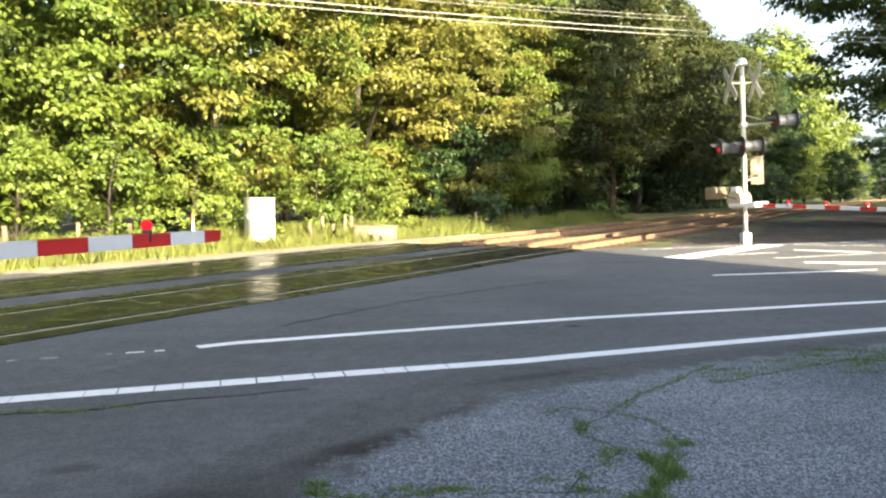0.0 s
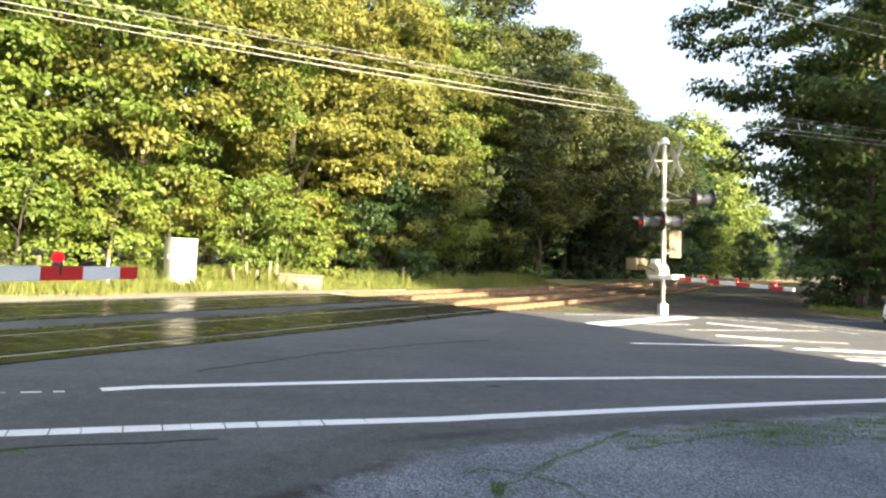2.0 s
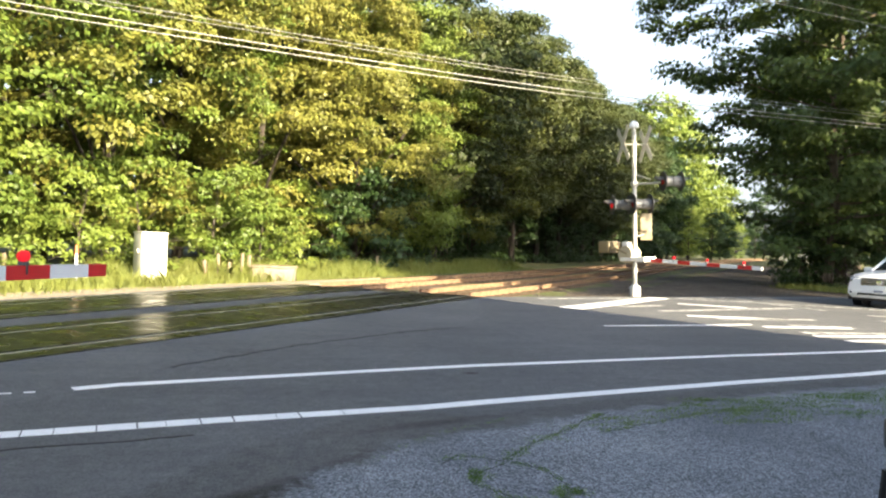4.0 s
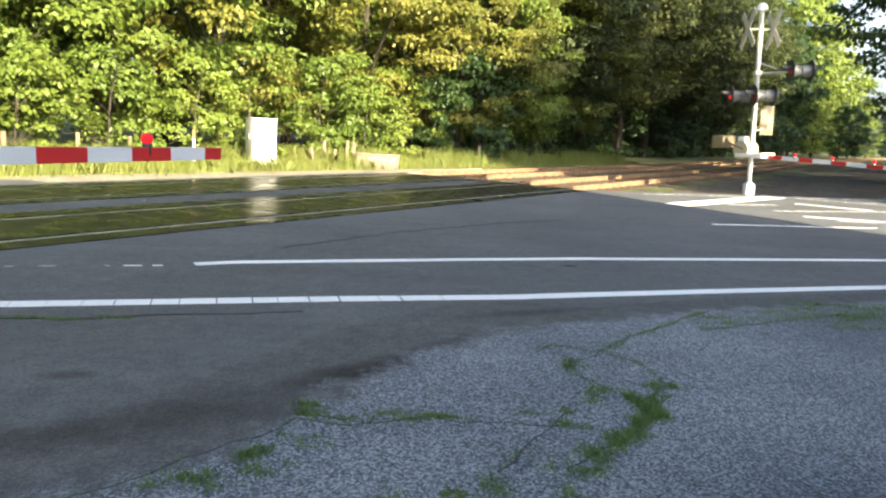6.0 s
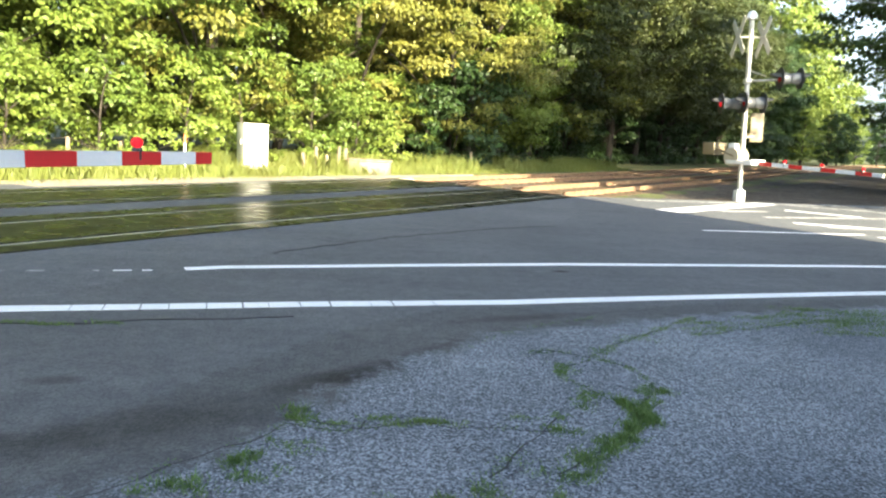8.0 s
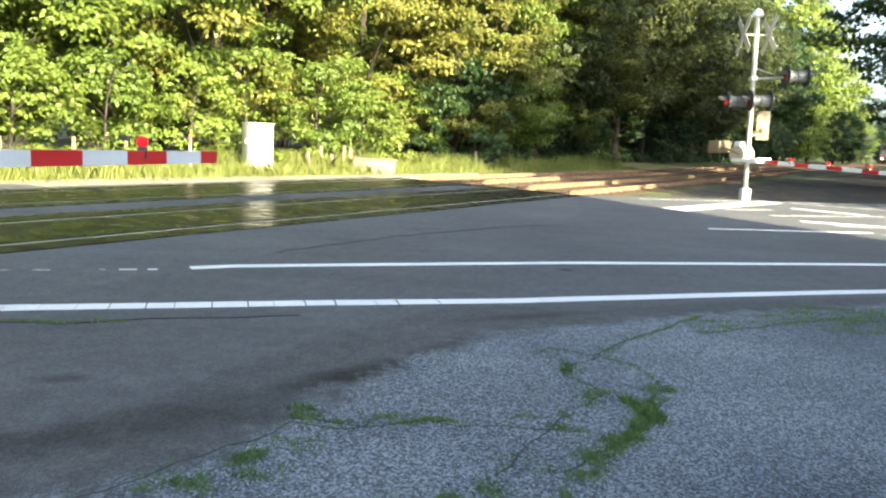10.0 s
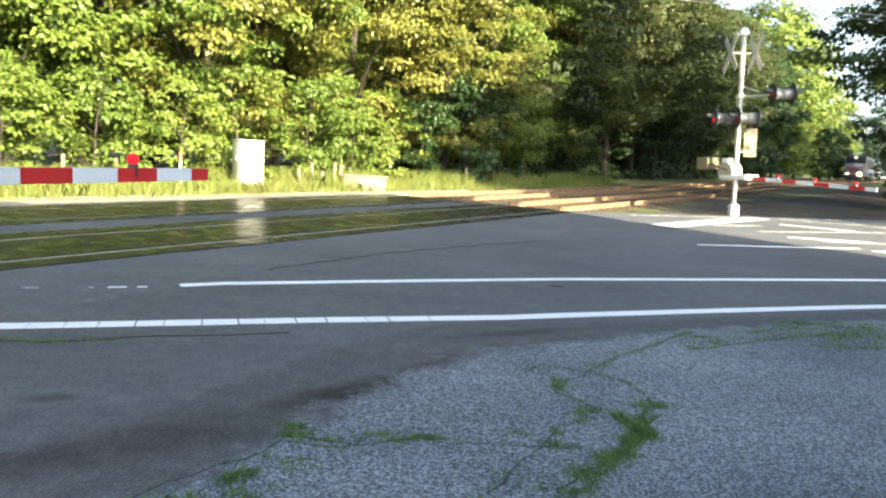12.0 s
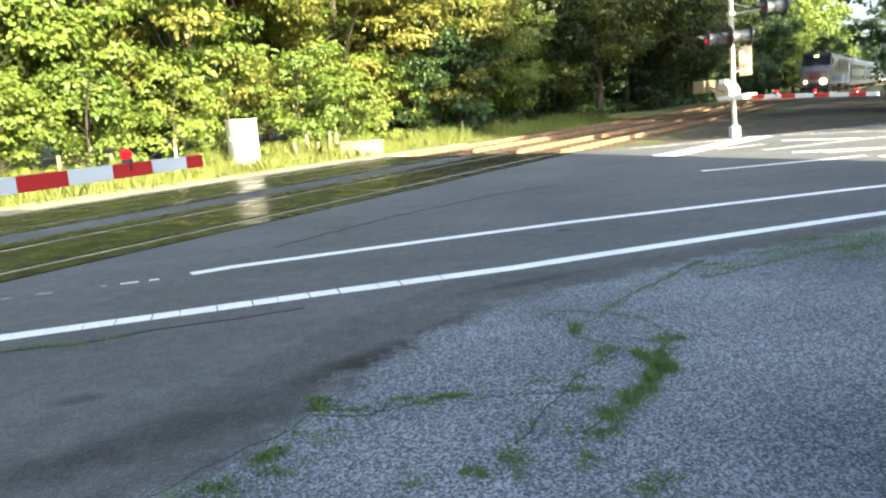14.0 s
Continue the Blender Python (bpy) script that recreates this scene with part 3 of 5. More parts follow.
tie_bm = bmesh.new()
box(tie_bm, (0.23, 2.6, 0.18), (0, 0, -0.09), 0.012, None, 1)
TIE_MESH = finish("tie", tie_bm, TIE)
for track_n, name in ((NEAR_TRACK, "railway_track"), (FAR_TRACK, "railway_track")):
    tr = thing(name, Matrix.Identity(4), "rusty railway track on brown ballast, flush where it crosses the road", "railway track", "railway tracks", "structure")
    for side in (-1, 1):
        n = track_n + side * GAUGE / 2
        part("rail", rail_mesh("rail", n, -40, END_S, RAILTOP, 0.006, 0.036, 0.17), RAILTOP, tr, "shiny rail head flush with the crossing", False)
        part("rail", rail_mesh("rail", n, END_S, 300, RUST, 0.075, 0.036, 0.16), RUST, tr, "rusty brown rail", False)
    k = 0
    s = END_S + 0.5
    while s < 70:
        p = track_point(s, track_n)
        ob = part("tie", TIE_MESH, TIE, tr)
        ob.matrix_basis = Matrix.Translation(p + Vector((0, 0, -0.055 + 0.01 * random.random()))) @ Matrix.Rotation(TRACK_YAW + random.uniform(-0.02, 0.02), 4, "Z")
        s += 0.55
    for side, (a, b) in enumerate(((-1.13, -0.79), (-0.63, 0.63), (0.79, 1.2))):
        outline = [on_track(-40, track_n + a), on_track(END_S - 0.15 * (track_n - 8) / 3, track_n + a), on_track(END_S - 0.15 * (track_n - 8) / 3 - 0.1, track_n + b), on_track(-40, track_n + b)]
        bm = bmesh.new()
        prism(bm, [(p.x, p.y) for p in outline], -0.1, 0.012)
        bmesh.ops.recalc_face_normals(bm, faces=bm.faces)
        part("crossing_panel", bm, RUBBER, tr, "smooth shiny dark rubber crossing panel", False)

bm = bmesh.new()
bed = [[bm.verts.new(track_point(s, n) + Vector((0, 0, z + 0.025 * noise.noise((s * 1.3, n * 1.7, 2))))) for n, z in ((4.6, -0.07), (5.6, -0.06), (6.3, -0.07), (7.2, -0.07), (8.0, -0.075), (9.0, -0.07), (9.6, -0.07), (10.4, -0.075), (11.2, -0.075), (12.2, -0.07), (13.0, -0.065), (14.0, -0.1))] for s in np.linspace(END_S + 0.1, 300, 220)]
for a, b in zip(bed, bed[1:]):
    for k in range(len(a) - 1):
        bm.faces.new((a[k], b[k], b[k + 1], a[k + 1]))
bmesh.ops.recalc_face_normals(bm, faces=bm.faces)
tagged(part("track_bed", bm, BALLAST, None), "brown stone ballast under the railway tracks", "ballast", "", "structure")
slab("shoulder", [on_track(-30, 12.72), on_track(10.5, 12.72), on_track(17.5, 12.6), on_track(22, 13.2), on_track(12, 14.1), on_track(-30, 15.2)], -0.2, -0.012, SAND, "pale sandy shoulder between tracks and grass", "ground")
slab("verge", [on_road(9.2, 15.72), on_road(46, 15.75), on_track(95, 4.7), on_track(17.2, 4.7)], -0.3, -0.008, BALLAST, "brown stony verge beyond the road", "ground")


# ---- plants ----
def blades(name, places, heights, width, material, seed, lean=0.35):
    rng = np.random.default_rng(seed)
    k = len(places)
    ang, la = rng.uniform(0, 2 * np.pi, k), rng.uniform(0, 2 * np.pi, k)
    w = width * rng.uniform(0.6, 1.3, k)
    side = np.stack([np.cos(ang) * w, np.sin(ang) * w, np.zeros(k)], 1)
    tip = np.stack([np.cos(la) * lean * heights * rng.random(k), np.sin(la) * lean * heights * rng.random(k), heights], 1)
    mid = tip * [0.35, 0.35, 0.55]
    quad = np.stack([places - side, places + side, places + mid + side * 0.7, places + tip, places + mid - side * 0.7], 1)
    return tris_mesh(name, quad.reshape(-1, 3), 5, material)


rng = np.random.default_rng(2)
pts, hs = [], []
for _ in range(60000):
    s, n = rng.uniform(-6, 40), 13.3 + 4.6 * rng.random() ** 0.8
    if n < 13.9 + 0.4 * math.sin(s * 0.9) and rng.random() < 0.6:
        continue
    tall = 0.35 + 0.35 * (noise.noise((s * 0.5, n * 0.5, 0)) > 0.05)
    pts.append(tuple(on_track(s, n, -0.06)))
    hs.append(rng.uniform(0.25, 1) * tall * (0.6 if n < 14.3 else 1.0))
tagged(part("tall_grass", blades("tall_grass", np.array(pts), np.array(hs), 0.0085, GRASS, 3, 0.8), GRASS, None), "sunlit yellow-green tall grass beside the tracks", "grass", "", "stuff")

pts, hs = [], []
for _ in range(7000):
    x, y = rng.uniform(25, 37), rng.uniform(0, 1)
    p = on_road(x, 16.6 + 3.6 * y, -0.06)
    pts.append(tuple(p)), hs.append(rng.uniform(0.08, 0.35))
tagged(part("verge_grass", blades("verge_grass", np.array(pts), np.array(hs), 0.016, GRASS, 6), GRASS, None), "uneven green grass on the road verge", "grass", "", "stuff")

pts, hs = [], []
# x, y, spread along x and y, blades to a tuft, height
THICK = [(1.47, 3.62, 0.05, 0.05, 330, 0.028), (1.41, 3.5, 0.04, 0.05, 160, 0.025), (1.3, 3.34, 0.05, 0.07, 620, 0.05), (1.24, 3.2, 0.05, 0.07, 700, 0.055), (1.18, 3.08, 0.05, 0.06, 460, 0.045),
         (1.1, 2.97, 0.06, 0.05, 300, 0.035), (1.0, 2.87, 0.06, 0.05, 330, 0.035), (0.9, 2.77, 0.06, 0.05, 330, 0.035), (0.8, 2.69, 0.07, 0.05, 280, 0.03), (0.72, 2.58, 0.06, 0.06, 260, 0.03)]
SMALL = [(1.02, 3.93, 0.05, 0.06, 330, 0.025), (1.0, 3.82, 0.03, 0.05, 170, 0.02), (1.11, 3.53, 0.06, 0.04, 240, 0.025), (1.02, 3.38, 0.04, 0.05, 200, 0.025), (0.68, 3.16, 0.07, 0.03, 190, 0.02), (0.8, 3.05, 0.06, 0.05, 280, 0.025), (0.85, 3.2, 0.03, 0.05, 150, 0.02), (0.2, 3.09, 0.11, 0.03, 520, 0.03),
         (-0.4, 3.11, 0.07, 0.05, 420, 0.04), (-0.2, 3.03, 0.06, 0.025, 200, 0.02), (-0.29, 2.8, 0.05, 0.04, 260, 0.03), (-0.58, 2.67, 0.07, 0.05, 340, 0.04), (-0.44, 2.53, 0.06, 0.04, 330, 0.03)]
SPARSE = [(-0.72, 2.44, 0.09, 0.05, 330, 0.04), (0.26, 2.38, 0.05, 0.04, 260, 0.03), (0.4, 2.44, 0.05, 0.07, 300, 0.03), (0.57, 2.68, 0.05, 0.06, 160, 0.02), (0.66, 2.41, 0.05, 0.05, 200, 0.03), (0.81, 2.18, 0.08, 0.05, 280, 0.03), (0.0, 2.35, 0.05, 0.04, 140, 0.02),
          (1.4, 4.3, 0.06, 0.07, 260, 0.02), (1.68, 4.62, 0.08, 0.06, 190, 0.02), (1.03, 4.25, 0.08, 0.03, 200, 0.02), (-2.2, 4.47, 0.16, 0.02, 300, 0.03), (-1.8, 4.54, 0.1, 0.02, 110, 0.02), (1.9, 4.95, 0.3, 0.05, 160, 0.015), (3.5, 5.78, 0.1, 0.04, 160, 0.03)]
for x, y, rx, ry, count, tall in THICK + SMALL + SPARSE:
    for _ in range(6):
        n = int(count * rng.uniform(0.07, 0.27))
        cx, cy, spread = rng.normal(x, rx * 0.8), rng.normal(y, ry * 0.8), rng.uniform(0.25, 0.6)
        pts.append(np.stack([rng.normal(cx, rx * spread, n), rng.normal(cy, ry * spread, n), np.full(n, 0.004)], 1)), hs.append(rng.uniform(0.2, 1.0, n) * tall * rng.uniform(0.7, 1.3))
# a wider patch of low grass at the lot's corner
for _ in range(190):
    x = rng.uniform(3.3, 6.4)
    y = 4.95 + (x - 3.3) * 0.16 + rng.uniform(-0.1, 0.75) * min(1.0, (x - 3.1) / 1.0)
    n = int(rng.integers(10, 60))
    pts.append(np.stack([rng.normal(x, 0.08, n), rng.normal(y, 0.03, n), np.full(n, 0.004)], 1))
    hs.append(rng.uniform(0.006, 0.03, n))
# straggling grass where the lot meets the road
for _ in range(210):
    x = 2.25 + 4.8 * rng.random() ** 1.1
    lane = int(rng.integers(0, 3))
    y = (4.8 + (x - 2.2) * 0.43 if x < 3.6 else 5.4 + (x - 3.6) * 0.19) + (0.0, 0.1, 0.24)[lane] + rng.normal(0, 0.025 if x < 3.4 else 0.09)
    n = int(rng.integers(6, 44))
    pts.append(np.stack([rng.normal(x, 0.07, n), rng.normal(y, 0.018, n), np.full(n, 0.004)], 1))
    hs.append(rng.uniform(0.006, 0.03, n))
for k, c in enumerate(CRACKS + BARE_CRACKS):
    for a, b in zip(c, c[1:]):
        n = int((900 if k < len(CRACKS) else 260) * math.dist(a, b))
        t = rng.random(n)
        t = t[[noise.noise((a[0] + u * (b[0] - a[0]), (a[1] + u * (b[1] - a[1])) * 1.3, 4.0 + k)) * 1.5 + 0.35 > rng.random() for u in t * 6]] if n else t
        n = len(t)
        pts.append(np.stack([a[0] + t * (b[0] - a[0]) + rng.normal(0, 0.02, n), a[1] + t * (b[1] - a[1]) + rng.normal(0, 0.02, n), np.full(n, 0.004)], 1))
        hs.append(rng.uniform(0.005, 0.02, n))
tagged(part("weeds", blades("weeds", np.concatenate(pts), np.concatenate(hs), 0.0026, WEED, 5, 1.2), WEED, None), "small green weeds growing from pavement cracks", "weeds", "", "stuff")


def leaves(centres, radii, per, size, seed, flat=0.5, loose=0.42):
    """Corners of folded leaves that hang over one another on sprays: two triangles to a leaf."""
    rng = np.random.default_rng(seed)
    out = []
    for c, r in zip(centres, radii):
        k = max(4, int(per * r * r))
        d = rng.normal(size=(k, 3))
        d /= np.linalg.norm(d, axis=1)[:, None]
        d[:, 2] = np.abs(d[:, 2]) * np.where(rng.random(k) < 0.8, 1, -1)
        rad = r * (0.5 + 0.55 * rng.random(k) ** 0.6) * (1 + 0.35 * np.sin(d[:, 0] * 6 + c[0] * 3) * np.cos(d[:, 1] * 5 + c[1] * 3))
        p = c + d * rad[:, None] * [1, 1, flat]
        away = np.array([c[0], c[1], 0.0])
        away /= np.linalg.norm(away) + 1e-6
        up = d * 0.55 + away * 0.45 + rng.normal(size=(k, 3)) * loose + [0, 0, 0.45]
        up /= np.linalg.norm(up, axis=1)[:, None]
        way = d * [0.7, 0.7, 0.2] + away * 0.3 + rng.normal(size=(k, 3)) * 0.45 - [0, 0, 0.6]
        way -= up * np.sum(way * up, axis=1)[:, None]
        way /= np.linalg.norm(way, axis=1)[:, None] + 1e-6
        L = size * rng.uniform(0.55, 1.35, k)[:, None]
        side = np.cross(up, way)
        a, b = p, p + way * L
        m = p + way * L * 0.42 - up * L * 0.06
        s1, s2 = m + side * L * 0.36 + up * L * 0.1, m - side * L * 0.36 + up * L * 0.1
        out.append(np.stack([a, s1, b, s2], 1).reshape(-1, 3))
    return np.concatenate(out)


def crown_clumps(seed, height, radius, low, count, shape=1.0, fine=1.0):
    rng = np.random.default_rng(seed)
    cs, rs = [], []
    for k in range(count):
        h = rng.random()
        z = low + (height - low) * h
        prof = math.sin(math.pi * min(1, 0.12 + 0.86 * h) ** shape) ** 0.6
        a = rng.uniform(0, 2 * math.pi)
        lump = 1 + 0.3 * math.sin(3 * a + seed) * math.sin(2.3 * h * math.pi + seed)
        rr = radius * prof * lump * math.sqrt(rng.uniform(0.25 if fine == 1.0 else 0.42, 1))
        cs.append(np.array([rr * math.cos(a), rr * math.sin(a), z]))
        rs.append(rng.uniform(0.5, 1.2) * fine * radius / 4.2)
    return cs, rs


def trunk_mesh(seed, height, radius, lean, clumps, base=0.22, bark=None):
    rng = random.Random(seed)
    bm = bmesh.new()
    pts = [Vector((0, 0, -0.3))]
    for k in range(1, 7):
        pts.append(Vector((lean[0] * (k / 6) ** 1.5 + rng.uniform(-0.12, 0.12), lean[1] * (k / 6) ** 1.5 + rng.uniform(-0.12, 0.12), height * 0.86 * k / 6)))
    for k, (a, b) in enumerate(zip(pts, pts[1:])):
        rod(bm, a, b, base * (1.25 if k == 0 else 1 - 0.15 * k), base * (1 - 0.15 * (k + 1)) + 0.01, 9, False)
    for c in clumps[::max(1, len(clumps) // 16)]:
        c = Vector(c)
        k = min(5, max(1, int(c.z / (height * 0.86) * 6 - 1)))
        a = pts[k]
        mid = a.lerp(c, 0.5) + Vector((0, 0, 0.25))
        r = base * (1 - 0.15 * k) * 0.4
        rod(bm, a, mid, r, r * 0.6, 6, False)
        rod(bm, mid, c, r * 0.6, 0.012, 6, False)
    return finish("trunk", bm, bark or BARK, True)


TREES = {}


def tree_kind(key, seed, height, radius, low, count, per, size, material, base=0.2, shape=1.0, fine=1.0):
    cs, rs = crown_clumps(seed, height, radius, low, count, shape, fine)
    TREES[key] = (trunk_mesh(seed, height, radius, (0.3, -0.2), cs, base), tris_mesh("crown", leaves(cs, rs, per, size, seed), 4, material))


def bough_tree(key, seed, height, reach, boughs, per, size, material, bark, base):
    """A tall tree with long separate boughs that carry flat sprays; reach is (height, length) pairs."""
    rng = np.random.default_rng(seed)
    bm = bmesh.new()
    spine = [Vector((0.16 * math.sin(1.3 * k + seed), 0.14 * math.cos(1.7 * k), height * 0.97 * k / 9 - 0.3)) for k in range(10)]
    thick = [base * (1.15 - 0.11 * k) for k in range(10)]
    for k in range(9):
        rod(bm, spine[k], spine[k + 1], thick[k], thick[k + 1], 10, False)
    cs, rs = [], []
    for k in range(boughs):
        z = reach[0][0] + (height - 0.6 - reach[0][0]) * (k + rng.random()) / boughs
        long = float(np.interp(z, [p[0] for p in reach], [p[1] for p in reach])) * rng.uniform(0.72, 1.08)
        a = 2.4 * k + rng.normal(0, 0.25)
        j = min(8, int((z + 0.3) / (height * 0.97) * 9))
        root = spine[j].lerp(spine[j + 1], min(1.0, max(0.0, (z + 0.3) / (height * 0.97) * 9 - j)))
        rise = long * rng.uniform(0.02, 0.3) * (1 if z > 5 else 0.2)
        out = Vector((math.cos(a), math.sin(a), 0))
        side = Vector((-out.y, out.x, 0))
        mid = root + out * long * 0.5 + Vector((0, 0, rise * 0.75)) + side * rng.normal(0, 0.25)
        tip = root + out * long + Vector((0, 0, rise))
        r = max(0.03, thick[j] * 0.34)
        rod(bm, root, mid, r, r * 0.6, 7, False)
        rod(bm, mid, tip, r * 0.6, 0.012, 6, False)
        for t in np.arange(0.25, 1.04, 0.85 / max(2.0, long)):
            for _ in range(2):
                p = (root.lerp(mid, t * 2) if t < 0.5 else mid.lerp(tip, t * 2 - 1)) + side * float(rng.normal(0, 0.17 * long * (1.15 - t))) + Vector((0, 0, float(rng.normal(0.05, 0.22))))
                cs.append(np.array(p))
                rs.append(float(rng.uniform(0.4, 0.85)))
    TREES[key] = (finish("trunk", bm, bark, True), tris_mesh("crown", leaves(cs, rs, per, size, seed, 0.42), 4, material))


def plant(key, x, y, turn, scale, label, category="tree", group="woods beside the tracks", name="tree"):
    t = thing(name, Matrix.Translation((x, y, -0.06)) @ Matrix.Rotation(radians(turn), 4, "Z") @ Matrix.Diagonal((scale, scale, scale, 1)), label, category, group)
    part("trunk", TREES[key][0], None, t)
    part("crown", TREES[key][1], None, t)
    return t


PALE_BARK = bark_material("pale_bark", (0.06, 0.048, 0.036), (0.22, 0.18, 0.135))
tree_kind("green", 11, 14.5, 4.5, 1.0, 270, 520, 0.145, LEAF_GREEN, fine=0.74)
tree_kind("maple", 12, 13.0, 4.2, 0.8, 250, 470, 0.16, LEAF_GREEN, fine=0.78)
tree_kind("yellow", 13, 14.0, 4.3, 1.4, 270, 540, 0.14, LEAF_YELLOW, fine=0.72)
tree_kind("tall", 14, 16.6, 4.4, 1.2, 150, 170, 0.25, LEAF_SHADE_TONE, 0.24)
tree_kind("canopy", 18, 16.6, 4.8, 3.6, 210, 270, 0.19, LEAF_CANOPY_SHADE, 0.2, fine=0.8)
tree_kind("far_green", 19, 14.5, 4.6, 1.0, 120, 70, 0.36, LEAF_GREEN)
tree_kind("far_tall", 20, 16.6, 4.6, 1.0, 120, 70, 0.4, LEAF_SHADE_TONE, 0.24)
tree_kind("far_yellow", 22, 14.0, 4.4, 1.2, 150, 95, 0.3, LEAF_YELLOW)
tree_kind("far_roadside", 15, 16.5, 5.3, 2.6, 150, 75, 0.33, LEAF_ROAD, 0.3)
bough_tree("roadside", 27, 18.5, ((1.4, 3.4), (4.3, 5.2), (7.0, 6.2), (10.4, 7.4), (12.8, 8.6), (15, 6.8), (18.5, 2.2)), 76, 290, 0.2, LEAF_ROAD, PALE_BARK, 0.19)
# stands out of view; its raised crown shades the wood, not the road
tree_kind("unseen_canopy", 24, 16.2, 5.4, 6.4, 210, 250, 0.26, LEAF_CANOPY_SHADE, 0.26, fine=0.85)
tree_kind("bush", 16, 3.6, 2.1, 0.15, 80, 620, 0.135, LEAF_GREEN, 0.06, 0.8, fine=0.75)
tree_kind("thicket", 17, 4.6, 2.3, 0.2, 46, 380, 0.17, LEAF_SHADE_TONE, 0.06, 0.8)

rnd = random.Random(21)
s = 1.0
kinds = ["maple", "green", "maple", "green", "yellow", "green", "yellow", "yellow", "green", "tall", "yellow", "tall", "tall", "tall", "tall", "tall", "tall", "tall"]
k = 0
LABELS = {"maple": "leafy green maple tree in evening sun", "green": "tall green broadleaf tree at the wood's edge", "yellow": "broadleaf tree with yellowing green leaves", "tall": "tall tree beside the tracks, shade put into its leaf colour", "canopy": "tall tree with a high canopy, shade put into its leaf colour"}
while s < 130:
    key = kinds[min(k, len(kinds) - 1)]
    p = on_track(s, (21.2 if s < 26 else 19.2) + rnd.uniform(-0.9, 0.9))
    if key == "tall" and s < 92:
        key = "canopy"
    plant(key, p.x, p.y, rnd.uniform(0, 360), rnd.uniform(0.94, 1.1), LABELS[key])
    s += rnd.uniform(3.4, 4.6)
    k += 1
s = -6.0
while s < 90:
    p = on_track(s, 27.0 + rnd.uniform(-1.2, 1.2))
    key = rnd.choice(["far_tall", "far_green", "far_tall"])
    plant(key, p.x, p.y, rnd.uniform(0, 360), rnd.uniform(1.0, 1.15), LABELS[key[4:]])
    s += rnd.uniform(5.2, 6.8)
# deeper rows added to block light from the inside of the wood
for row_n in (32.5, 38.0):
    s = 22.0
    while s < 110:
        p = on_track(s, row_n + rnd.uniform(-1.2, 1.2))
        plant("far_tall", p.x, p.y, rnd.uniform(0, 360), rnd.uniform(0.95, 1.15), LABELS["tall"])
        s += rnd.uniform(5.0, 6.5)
s = -1.0
while s < 30:
    p = on_track(s, (18.3 if s < 26 else 17.0) + rnd.uniform(-0.4, 0.4))
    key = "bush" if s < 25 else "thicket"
    plant(key, p.x, p.y, rnd.uniform(0, 360), rnd.uniform(0.75, 1.15), "leafy green undergrowth bush at the wood's edge" if key == "bush" else "thicket beside the tracks, shade put into its leaf colour", "bush", "undergrowth", "bush")
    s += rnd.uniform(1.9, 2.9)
# thickets as dark fill behind the trunks, their leaves coloured for shade
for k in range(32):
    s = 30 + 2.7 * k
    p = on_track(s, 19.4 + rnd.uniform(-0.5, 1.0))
    plant("thicket", p.x, p.y, rnd.uniform(0, 360), rnd.uniform(0.8, 1.25), "thicket beside the tracks, shade put into its leaf colour", "bush", "undergrowth", "bush")

# more shade-coloured thickets added to close bright gaps inside the wood
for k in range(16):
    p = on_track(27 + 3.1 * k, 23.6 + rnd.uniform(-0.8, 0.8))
    plant("thicket", p.x, p.y, rnd.uniform(0, 360), rnd.uniform(1.1, 1.4), "thicket added deep in the wood, shade put into its leaf colour", "bush", "undergrowth", "bush")

# tree beyond the road, mostly unseen trees added to cast shade, and distant ones
for x, y, key, turn, sc in ((21.4, 7.5, "unseen_canopy", 20, 0.97), (26.0, 8.4, "canopy", 70, 1.0), (22.0, 26.3, "roadside", 40, 1.0), (31.6, 27.6, "canopy", 150, 1.16), (37.6, 33.2, "far_roadside", 60, 1.22), (31, 8, "far_roadside", 10, 0.78), (37, 9.5, "far_roadside", 200, 0.85)):
    plant(key, x, y, turn, sc, "large tree with a tall trunk, all but the roadside one added for shade", "tree", "roadside trees")
# trees added beside the line to keep its bed and the train shaded
for x, y, turn, sc in ((35, 41, 250, 1.15), (41, 50, 20, 1.0), (54, 62, 60, 1.0), (63, 71, 130, 1.05), (72, 82, 230, 1.0), (81, 93, 330, 1.05), (92, 104, 90, 1.0), (58.5, 66.5, 15, 1.1), (67.5, 76.5, 75, 1.1), (76.5, 87.5, 190, 1.1), (86.5, 98.5, 280, 1.1), (98, 112, 45, 1.1), (105, 120, 145, 1.1)):
    plant("far_roadside", x, y, turn, sc, "large tree along the railway, added to shade tracks and train", "tree", "roadside trees")
# tall unseen trees along the road further out, added to shade the wood
for k in range(5):
    p = on_road(49.0 + 6.6 * k, 20.5 + (k % 2) * 2.5)
    plant("far_tall", p.x, p.y, 57 * k, 1.18 + 0.05 * (k % 3), "very tall unseen tree added to shade the wood", "tree", "roadside trees")
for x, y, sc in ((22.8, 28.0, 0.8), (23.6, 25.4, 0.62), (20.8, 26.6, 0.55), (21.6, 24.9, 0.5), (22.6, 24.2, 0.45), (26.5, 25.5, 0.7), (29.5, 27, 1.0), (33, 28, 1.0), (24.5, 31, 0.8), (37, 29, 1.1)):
    plant("thicket", x, y, rnd.uniform(0, 360), sc, "shrub under the roadside trees, leaf colour darkened for shade", "bush", "roadside shrubs", "bush")
